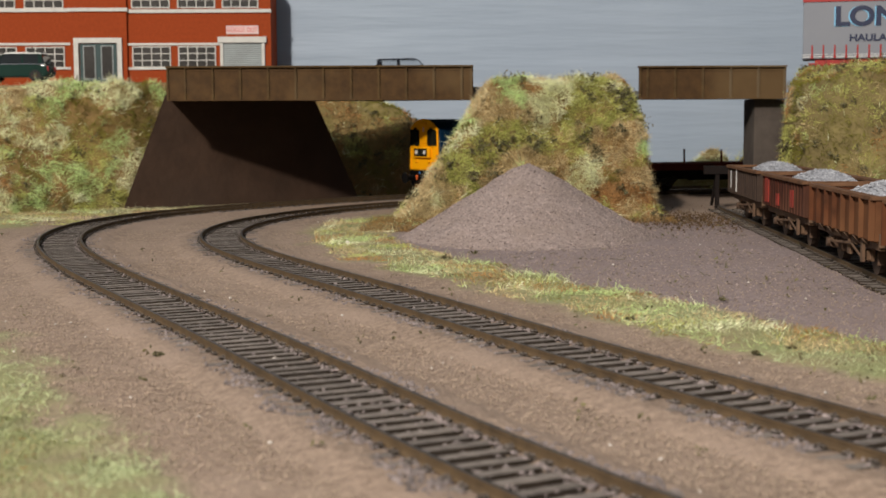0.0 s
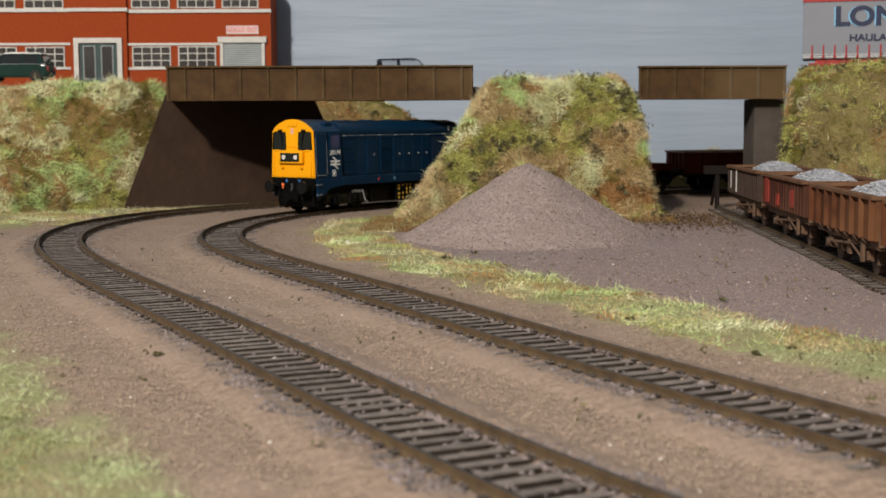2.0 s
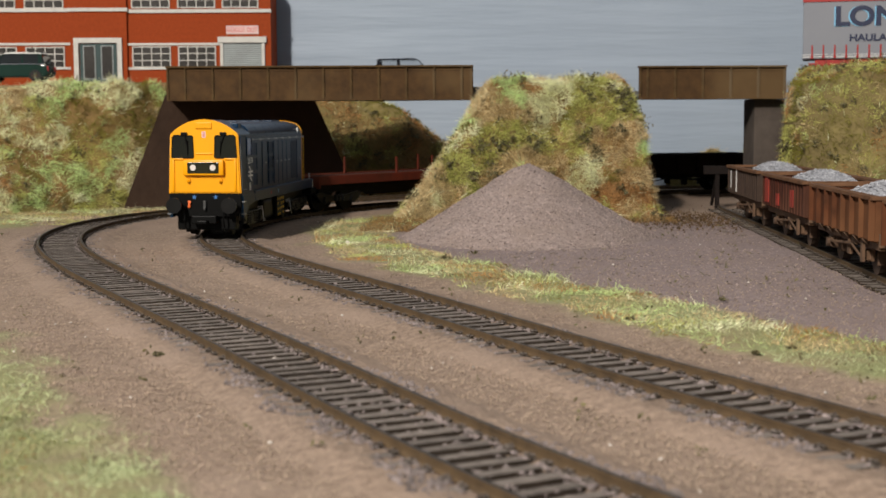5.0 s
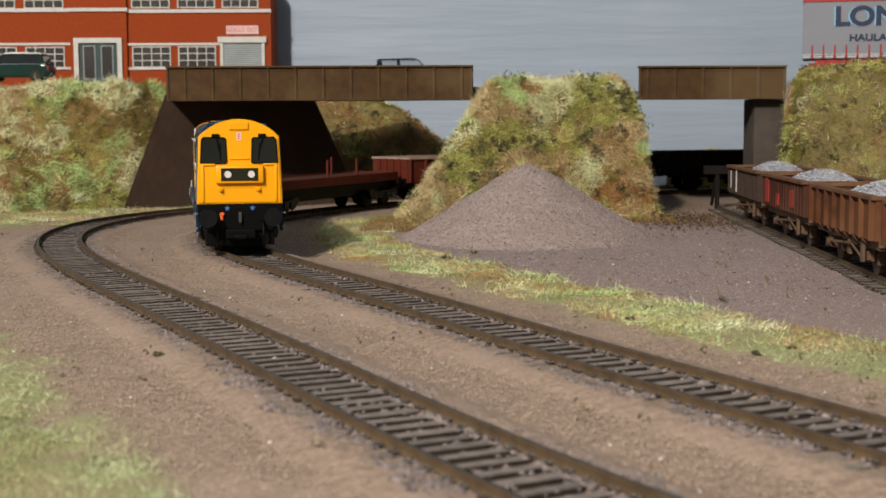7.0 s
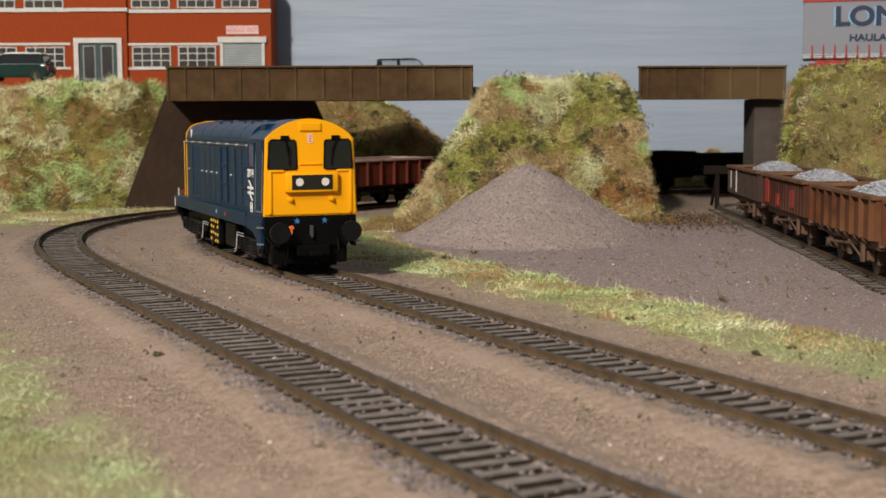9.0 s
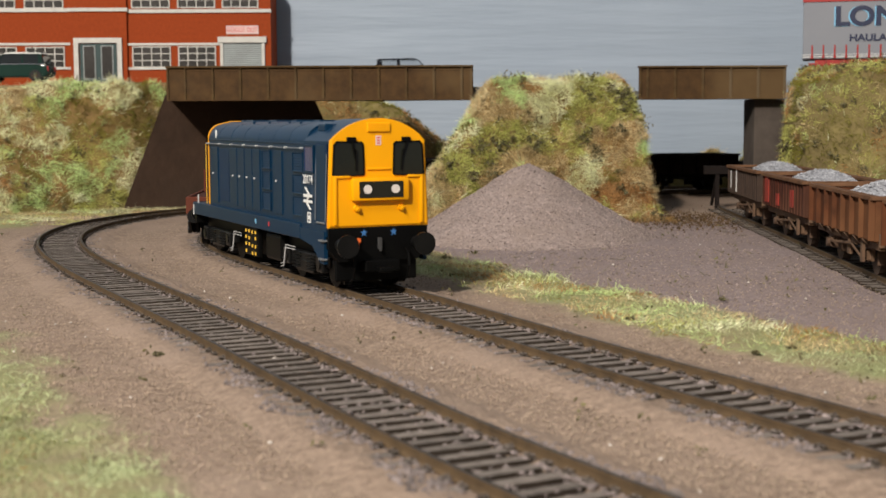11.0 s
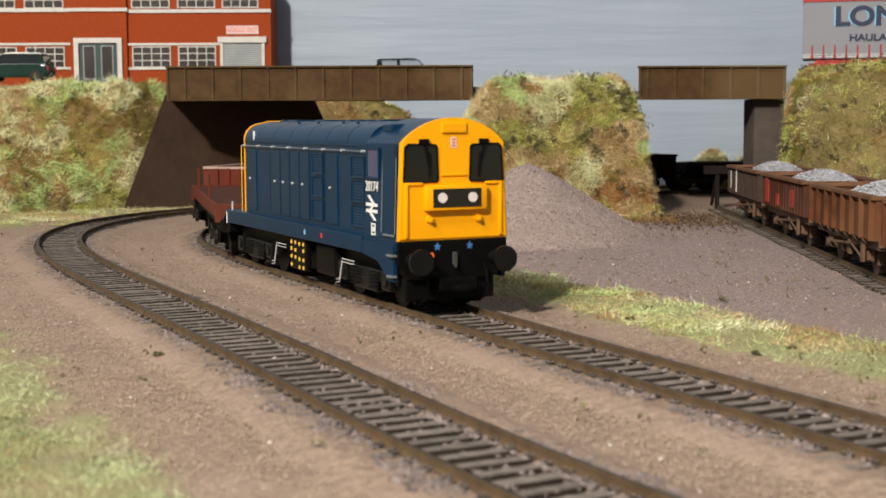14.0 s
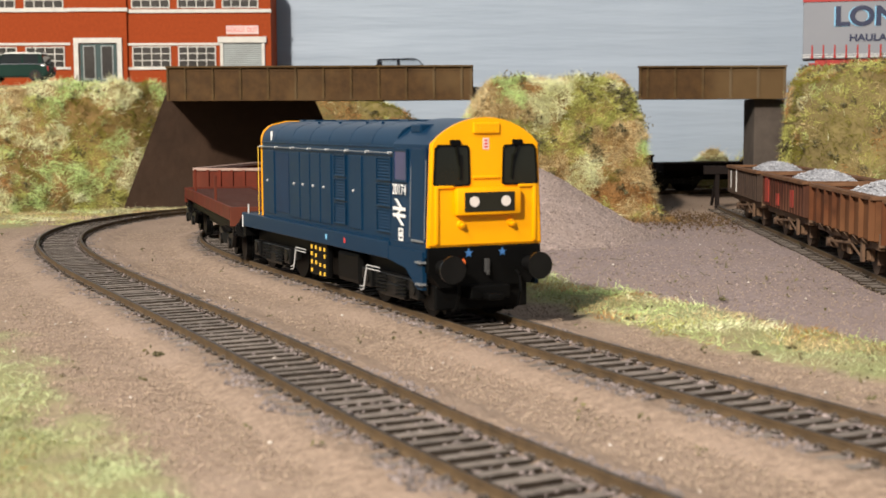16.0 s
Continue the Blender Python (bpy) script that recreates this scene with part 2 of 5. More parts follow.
def run_on(l, n):
    x, y, h = l[-1]
    return np.vstack([l, [(x + 8 * i * math.cos(h), y + 8 * i * math.sin(h), h) for i in range(1, n + 1)]])


TRACK_A, TRACK_B = run_on(TRACK_A, 12), run_on(TRACK_B, 20)
TRACK_C = line(170.0, 792.0, -1.628, (0, 0, 0, 0), 90, 8.0)


def on_line(l, s, ds=8.0):
    i = np.arange(len(l)) * ds
    return Vector([np.interp(s, i, l[:, k]) if 0 <= s <= i[-1] else l[0, k] + s * math.cos(l[0, 2] + (k - 0) * -math.pi / 2) for k in (0, 1)])


GROUND = -3.7


def soft(a, b, v):
    t = np.clip((v - a) / (b - a), 0, 1)
    return t * t * (3 - 2 * t)


def sides(l, x, y):
    """For arrays of points: signed distance from a line (positive on its inner side) and the way along it."""
    best, sgn, way = np.full(x.shape, 1e9), np.zeros(x.shape), np.zeros(x.shape)
    for i, (px, py, h) in enumerate(l):
        d = np.hypot(x - px, y - py)
        m = d < best
        best = np.where(m, d, best)
        sgn = np.where(m, -(x - px) * math.sin(h) + (y - py) * math.cos(h), sgn)
        way = np.where(m, i * 8.0, way)
    return sgn, way


def fbm(x, y, s, seed=0.0):
    f = np.frompyfunc(lambda a, b: noise.noise((a * s, b * s, seed)) + 0.5 * noise.noise((a * s * 2.3, b * s * 2.3, seed + 7)), 2, 1)
    return f(x, y).astype(float)


# ---- ground ----
def masks(x, y):
    sb, wb = sides(TRACK_B, x, y)
    sa, wa = sides(TRACK_A, x, y)
    w = fbm(x, y, 0.03, 3.0) * 9 + fbm(x, y, 0.12, 5.0) * 4
    verge = soft(33, 43, sb + w) * (1 - soft(68, 82, sb + w * 0.9)) * soft(540, 600, wb)
    verge = np.maximum(verge, soft(20, 40, sb + w) * soft(500, 570, wb) * (1 - soft(600, 700, wb)) * (1 - soft(70, 95, sb)))
    bank = soft(40, 62, -sa + w * 1.8)
    yard = soft(66, 78, sb + w * 0.7) * (1 - np.maximum(verge, 0) * 0.8) * (1 - soft(725, 760, y + w * 2))
    return sb, sa, wb, wa, np.maximum(verge, bank), yard


def ground():
    ys = np.concatenate([[-400, -100, 40], 100 * np.exp(np.linspace(0, math.log(10.6), 330)), [1090, 1300]])
    xs = np.concatenate([[-900, -600], np.linspace(-420, 420, 300), [600, 900]])
    gx, gy = np.meshgrid(xs, ys)
    sb, sa, wb, wa, green, yard = masks(gx, gy)
    z = GROUND + fbm(gx, gy, 0.02, 1.0) * 0.7 + fbm(gx, gy, 0.25, 2.0) * 0.28
    z += green * (0.6 + 0.8 * np.maximum(fbm(gx, gy, 0.06, 9.0), 0))
    for s in (sb, sa):
        z = z + (1 - soft(15, 24, np.abs(s))) * (-2.15 + 0.42 * fbm(gx, gy, 0.45, 4.0) - z)
        z -= 1.75 * (1 - soft(5.2, 7.4, np.abs(s)))
        z += 0.35 * np.exp(-((np.abs(s) - 17) / 4.0) ** 2)
    n, k = gx.shape
    idx = np.arange(n * k).reshape(n, k)
    faces = np.stack([idx[:-1, :-1], idx[:-1, 1:], idx[1:, 1:], idx[1:, :-1]], -1).reshape(-1, 4)
    me = bpy.data.meshes.new("ground")
    me.from_pydata((np.stack([gx, gy, z], -1).reshape(-1, 3) * MM).tolist(), [], faces.tolist())
    near = np.minimum(np.abs(sb), np.abs(sa))
    # bed turns the sleeper gaps near-black: their shade is put into the colour.
    bed = (1 - soft(5.0, 7.2, near)) + 0.18 * soft(8.5, 10, near) * (1 - soft(13, 18, near))
    for name, a in (("green", green), ("yard", yard), ("bed", bed)):
        at = me.attributes.new(name, "FLOAT", "POINT")
        at.data.foreach_set("value", np.clip(a, 0, 1).astype(np.float32).ravel())
    me.shade_smooth()
    m = bpy.data.materials.new("scenic_ground")
    m.use_nodes = True
    nt = m.node_tree
    b = nt.nodes["Principled BSDF"]
    b.inputs["Roughness"].default_value = 0.95
    b.inputs["Specular IOR Level"].default_value = 0.2
    tc = nt.nodes.new("ShaderNodeTexCoord")

    def tone(c1, c2, scale, c3, s3):
        n1 = nt.nodes.new("ShaderNodeTexNoise")
        n1.inputs["Scale"].default_value, n1.inputs["Detail"].default_value, n1.inputs["Roughness"].default_value = scale, 5, 0.75
        nt.links.new(tc.outputs["Object"], n1.inputs["Vector"])
        r = nt.nodes.new("ShaderNodeValToRGB")
        r.color_ramp.elements[0].position, r.color_ramp.elements[1].position = 0.32, 0.68
        r.color_ramp.elements[0].color, r.color_ramp.elements[1].color = (*c2, 1), (*c1, 1)
        nt.links.new(n1.outputs["Fac"], r.inputs["Fac"])
        n2 = nt.nodes.new("ShaderNodeTexNoise")
        n2.inputs["Scale"].default_value, n2.inputs["Detail"].default_value = s3, 4
        nt.links.new(tc.outputs["Object"], n2.inputs["Vector"])
        r2 = nt.nodes.new("ShaderNodeValToRGB")
        r2.color_ramp.elements[0].position, r2.color_ramp.elements[1].position = 0.42, 0.68
        nt.links.new(n2.outputs["Fac"], r2.inputs["Fac"])
        mx = nt.nodes.new("ShaderNodeMix")
        mx.data_type = "RGBA"
        nt.links.new(r2.outputs["Color"], mx.inputs["Factor"])
        nt.links.new(r.outputs["Color"], mx.inputs[6])
        mx.inputs[7].default_value = (*c3, 1)
        return mx.outputs[2]

    col = tone((0.37, 0.275, 0.208), (0.175, 0.125, 0.094), 430, (0.30, 0.222, 0.172), 26)
    for name, other in (("yard", tone((0.31, 0.245, 0.235), (0.20, 0.155, 0.15), 350, (0.26, 0.20, 0.185), 20)),
                        ("green", tone((0.30, 0.32, 0.15), (0.21, 0.205, 0.095), 150, (0.30, 0.235, 0.135), 35)),
                        ("bed", tone((0.062, 0.050, 0.042), (0.028, 0.023, 0.020), 700, (0.06, 0.05, 0.043), 60))):
        at = nt.nodes.new("ShaderNodeAttribute")
        at.attribute_name = name
        mx = nt.nodes.new("ShaderNodeMix")
        mx.data_type = "RGBA"
        nt.links.new(at.outputs["Fac"], mx.inputs["Factor"])
        nt.links.new(col, mx.inputs[6])
        nt.links.new(other, mx.inputs[7])
        col = mx.outputs[2]
    nt.links.new(col, b.inputs["Base Color"])
    nb = nt.nodes.new("ShaderNodeTexNoise")
    nb.inputs["Scale"].default_value, nb.inputs["Detail"].default_value = 800, 6
    nt.links.new(tc.outputs["Object"], nb.inputs["Vector"])
    bp = nt.nodes.new("ShaderNodeBump")
    bp.inputs["Strength"].default_value, bp.inputs["Distance"].default_value = 1.0, 0.0007
    nt.links.new(nb.outputs["Fac"], bp.inputs["Height"])
    nt.links.new(bp.outputs["Normal"], b.inputs["Normal"])
    me.materials.append(m)
    return tagged(new("ground", me), "brown ballast ground with green verges and a mauve yard", "ground", kind="structure")


ground_ob = ground()

# ---- backdrop ----
bm = B()
box(bm, -900, 900, 1040, 1052, -60, 420)
single("backdrop", bm, SKYBOARD, "pale grey-blue painted board behind the layout", "backdrop", kind="structure")


# ---- earth forms ----
def heap(name, fn, x0, x1, y0, y1, nx, ny, material, label, category, kind=""):
    xs, ys = np.linspace(x0, x1, nx), np.linspace(y0, y1, ny)
    gx, gy = np.meshgrid(xs, ys)
    px, py, pz = fn(gx, gy)
    idx = np.arange(nx * ny).reshape(ny, nx)
    faces = np.stack([idx[:-1, :-1], idx[:-1, 1:], idx[1:, 1:], idx[1:, :-1]], -1).reshape(-1, 4)
    me = bpy.data.meshes.new(name)
    me.from_pydata((np.stack([px, py, pz], -1).reshape(-1, 3) * MM).tolist(), [], faces.tolist())
    me.materials.append(material)
    me.shade_smooth()
    return tagged(new(name, me), label, category, "", kind)


def lump(x, y, seed=0.0):
    return fbm(x, y, 0.05, seed) * 4.8 + fbm(x, y, 0.13, seed + 3) * 2.9


def block_mound(x, y, cx0, cx1, cy0, cy1, top, run, seed):
    """A steep-sided bank: full height inside the rectangle, falling off over run on each side (left, right, front, back)."""
    l, r, f, b = run
    d = np.maximum.reduce([(cx0 - x) / l, (x - cx1) / r, (cy0 - y) / f, (y - cy1) / b, np.zeros_like(x)])
    h = 1 - np.clip(d, 0, 1)
    z = GROUND - 1 + (top - GROUND + 1) * (0.25 * h + 0.75 * soft(0, 1, h))
    return z + lump(x, y, seed) * soft(0, 0.2, h)


def centre_mound(x, y):
    return x, y, block_mound(x, y, 36, 102, 756, 804, 68.5, (62, 13, 44, 12), 11)


def right_bank(x, y):
    z = block_mound(x - np.maximum(y - 800, 0) * 0.34, y, 203, 520, 772, 1100, 67, (7, 10, 60, 10), 21)
    return x, y, z + 12.5 * soft(206, 244, x) * soft(740, 800, y)


def left_bank(x, y):
    k = soft(-285, -192, x)
    base, run = np.maximum(750 + 70 * k, np.where(x > -205, 826 + (x + 193) * 0.82, 0)), 92 - 60 * k
    top = 66.5 + 4.5 * soft(-285, -235, x) * (1 - soft(-182, -168, x)) + 7 * soft(872, 905, y)
    d = np.maximum.reduce([(base + run - y) / run, (x + 168) / 6.0, np.zeros_like(x)])
    h = 1 - np.clip(d, 0, 1)
    top = np.minimum(top, 74.6)
    z = GROUND - 1 + (top - GROUND + 1) * (0.35 * h + 0.65 * soft(0, 1, h)) + lump(x, y, 31) * soft(0, 0.2, h) * (1 - 0.95 * soft(850, 885, y))
    return x, y, z


MOUNDS = {"centre": (heap("grass_mound", centre_mound, -26, 118, 706, 818, 110, 90, SOIL, "steep grass-covered earth mound between the bridge spans", "mound"), centre_mound, -26, 118, 706, 818),
          "right": (heap("grass_bank", right_bank, 194, 530, 704, 1036, 130, 130, SOIL, "grassy earth bank beside the short bridge span", "bank"), right_bank, 195, 420, 704, 900),
          "left": (heap("grass_bank", left_bank, -570, -161, 740, 1036, 180, 140, SOIL, "overgrown grassy bank below the brick works", "bank"), left_bank, -420, -163, 740, 872)}


def back_bank(x, y):
    return x, y, block_mound(x, y, -140, -62, 985, 1080, 66, (20, 122, 34, 10), 41)


MOUNDS["back"] = (heap("grass_bank", back_bank, -165, 66, 946, 1037, 96, 60, SOIL, "grassy bank behind the bridge", "bank"), back_bank, -112, 66, 946, 1030)


def pile(x, y):
    r = np.hypot((x - 39) / 60.0, (y - 618) / 66.0)
    z = GROUND - 1 + 36.5 * np.clip(1 - r, 0, 1) ** 1.05
    z = np.where(r < 0.12, z - 36 * (0.12 - r) * 0.45, z)
    return x, y, z + fbm(x, y, 0.08, 51.0) * 1.0 * (r < 1) + fbm(x, y, 0.5, 52.0) * 0.35 * (r < 1) - 2 * (r >= 1)


heap("gravel_heap", pile, -24, 102, 550, 686, 150, 150, PILE, "conical heap of mauve-grey gravel on the yard", "gravel heap")


# ---- track ----
def rail_along(l, off, first, last, parent, top=0.0):
    prof = ((-0.6, -2.0), (0.6, -2.0), (0.6, -1.8), (0.28, -1.55), (0.28, -0.75), (0.42, -0.55), (0.42, -0.08), (0.34, 0), (-0.34, 0), (-0.42, -0.08), (-0.42, -0.55), (-0.28, -0.75), (-0.28, -1.55), (-0.6, -1.8))
    bm = B()
    rings = []
    for x, y, h in l[first:last]:
        rings.append([bm.verts.new((x - (off + u) * math.sin(h), y + (off + u) * math.cos(h), v + top)) for u, v in prof])
    k = len(prof)
    for a, b in zip(rings, rings[1:]):
        for i in range(k):
            f = bm.faces.new((a[i], a[(i + 1) % k], b[(i + 1) % k], b[i]))
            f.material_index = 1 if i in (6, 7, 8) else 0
    bm.faces.new(rings[0])
    bm.faces.new(rings[-1][::-1])
    rail = part("rail", bm, RUST_RAIL, parent)
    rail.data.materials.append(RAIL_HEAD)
    return rail


def sleeper_mesh(seed):
    """One dusty sleeper with its chairs, its edges a little worn."""
    rr = random.Random(seed)
    bm = B()
    box(bm, -1.42, 1.42, -15, 15, -4.4, -2.0, 0.12)
    for s in (-1, 1):
        for o in (-1.15, 1.15):
            y = s * 8.75 + o
            box(bm, -1.0, 1.0, y - 0.5, y + 0.5, -2.1, -1.45, 0.15)
            rod(bm, (0.1, y, -1.6), (0.1, y, -1.2), 0.28, 6)
    for q in bm.verts:
        q.co += Vector((rr.uniform(-.1, .1), rr.uniform(-.3, .3), rr.uniform(-.07, .07)))
    # Colour by facing: dusty tops, sides painted dark as if in the gaps' shade.
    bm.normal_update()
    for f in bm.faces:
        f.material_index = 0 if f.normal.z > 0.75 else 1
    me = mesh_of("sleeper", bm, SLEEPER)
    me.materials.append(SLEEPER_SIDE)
    return me


SLEEPER_MESHES = [sleeper_mesh(k) for k in range(6)]


def track(l, label, first=0, last=None, top=0.0, step=5.6):
    t = thing("railway_track", label, "railway track", "tracks")
    last = last or len(l)
    for off in (-8.75, 8.75):
        rail_along(l, off, first, last, t, top)
    s = first * 8.0 + 4
    while s < (last - 1) * 8.0:
        i = s / 8.0
        x, y, h = (np.interp(i, np.arange(len(l)), l[:, k]) for k in range(3))
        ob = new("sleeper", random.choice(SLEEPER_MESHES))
        ob.parent = t
        ob.matrix_basis = pose(x * MM, y * MM, (top + random.uniform(-0.12, 0.08)) * MM, 0, 0, math.degrees(h) + random.uniform(-1.8, 1.8))
        s += step + random.uniform(-0.25, 0.25)
    return t


track(TRACK_A, "long curved brown railway track on plastic sleepers")
track(TRACK_B, "curved brown railway track carrying the goods train")
track(TRACK_C, "half-buried siding track in the yard", 0, None, -0.9)


# ---- bridge ----
def girder(name, x0, x1, z0, z1, y, label, first, bays):
    g = thing(name, label, "bridge girder", "bridge girders")
    bm = B()
    box(bm, x0, x1, y, y + 3.0, z0, z1)
    part("web_plate", bm, GIRDER, g)
    bm = B()
    box(bm, x0 - 0.4, x1 + 0.4, y - 2.2, y + 5, z1, z1 + 1.1, 0.2)
    part("top_flange", bm, GIRDER_DUSTY, g)
    bm = B()
    box(bm, x0, x1, y - 1.6, y + 4, z0 - 0.8, z0, 0.15)
    part("bottom_flange", bm, GIRDER, g)
    for x in [x0 + 0.6] + [first + 16.2 * k for k in range(bays)] + [x1 - 0.6]:
        bm = B()
        prism(bm, [(x - 0.9, z0), (x + 0.9, z0), (x + 0.9, z1), (x - 0.9, z1)], "y", y - 0.35, y)
        prism(bm, [(x - 0.4, z0), (x + 0.4, z0), (x + 0.4, z1), (x - 0.4, z1)], "y", y - 1.2, y - 0.3)
        prism(bm, [(y - 1.0, z1 - 3.2), (y - 2.0, z1), (y - 1.0, z1)], "x", x - 0.35, x + 0.35)
        prism(bm, [(y - 1.0, z0 + 2.4), (y - 1.6, z0), (y - 1.0, z0)], "x", x - 0.35, x + 0.35)
        part("stiffener", bm, GIRDER_DUSTY, g)
    bm = B()
    box(bm, x0, x1, y - 0.3, y, z1 - 2.0, z1)
    box(bm, x0, x1, y - 0.3, y, z0, z0 + 1.8)
    part("flange_angle", bm, GIRDER, g)
    return g


girder("bridge_girder", -161.3, 17.8, 62.0, 80.4, 800, "long brown riveted plate girder of the road bridge", -150.5, 11)
girder("bridge_girder", 115.5, 201.2, 61.8, 79.4, 800, "short brown riveted plate girder of the road bridge", 120.4, 5)
bm = B()
prism(bm, [(-161, 805), (30, 805), (30, 900), (-40, 932), (-84, 912), (-168, 843)], "z", 62.5, 69.0)
single("bridge_deck", bm, TARMAC, "dark road deck behind the long girder", "bridge deck", kind="structure")
# Deck stretched back and behind the mound, unseen, to shade the train.
bm = B()
prism(bm, [(70, 807), (200, 807), (226, 925), (70, 925)], "z", 62.5, 66)
single("bridge_deck", bm, TARMAC, "dark road deck behind the short girder, extended unseen to shade the train", "bridge deck", kind="structure")

# Abutment: a battered wall along the outside of the outer track.
bm = B()
front_lo, front_hi = [(-193, 815, GROUND - 1), (-57, 926, GROUND - 1)], [(-170, 838, 66), (-86, 907, 66)]
vs = [bm.verts.new(v) for v in (front_lo[0], front_lo[1], front_hi[1], front_hi[0])]
vb = [bm.verts.new((v.co.x - 3, v.co.y + 16, v.co.z)) for v in vs]
bm.faces.new(vs)
bm.faces.new(vb[::-1])
for i in range(4):
    bm.faces.new((vs[i], vb[i], vb[(i + 1) % 4], vs[(i + 1) % 4]))
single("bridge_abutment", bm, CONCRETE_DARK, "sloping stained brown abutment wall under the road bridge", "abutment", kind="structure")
bm = B()
box(bm, 185, 203, 808, 836, GROUND - 1, 61, 0.4)
single("bridge_pier", bm, PIER, "grey concrete pier under the short girder", "pier", kind="structure")


# ---- loco and train ----
def bogie(parent, x, wb=17.0):
    b = B()
    for s in (-1, 1):
        box(b, x - 24, x + 24, s * 12.6 - 0.9, s * 12.6 + 0.9, 6.2, 9.4, 0.3)
        box(b, x - 9, x + 9, s * 12.6 - 1.2, s * 12.6 + 1.2, 3.4, 7.0, 0.3)
        for dx in (-wb, wb):
            box(b, x + dx - 3, x + dx + 3, s * 13.4 - 1.2, s * 13.4 + 1.2, 4.6, 9.6, 0.4)
            rod(b, (x + dx, s * 13.8, 7.1), (x + dx, s * 15.0, 7.1), 1.7, 10)
        for dx in (-9, -5.5, 5.5, 9):
            for k in range(5):
                rod(b, (x + dx, s * 13.9, 4.4 + k * 1.0), (x + dx, s * 13.9, 4.9 + k * 1.0), 1.15, 8)
    f = part("bogie", b, BOGIE_BLACK, parent, "black bogie frame with coil springs")
    for dx in (-wb, wb):
        w = B()
        for s in (-1, 1):
            rod(w, (x + dx, s * 7.3, 7.1), (x + dx, s * 9.4, 7.1), 7.1, 24)
            rod(w, (x + dx, s * 6.8, 7.1), (x + dx, s * 7.3, 7.1), 7.6, 24)
        rod(w, (x + dx, -8, 7.1), (x + dx, 8, 7.1), 1.2, 8)
        part("wheelset", w, BLACK, f)
    return f


def buffer_at(parent, x, y, z, way, r=3.4, material=None):
    b = B()
    rod(b, (x, y, z), (x + way * 4.5, y, z), 1.9, 12)
    rod(b, (x + way * 4.0, y, z), (x + way * 6.2, y, z), 1.2, 12)
    rod(b, (x + way * 6.2, y, z), (x + way * 7.2, y, z), r, 20)
    return part("buffer", b, material or BOGIE_BLACK, parent, smooth=True)


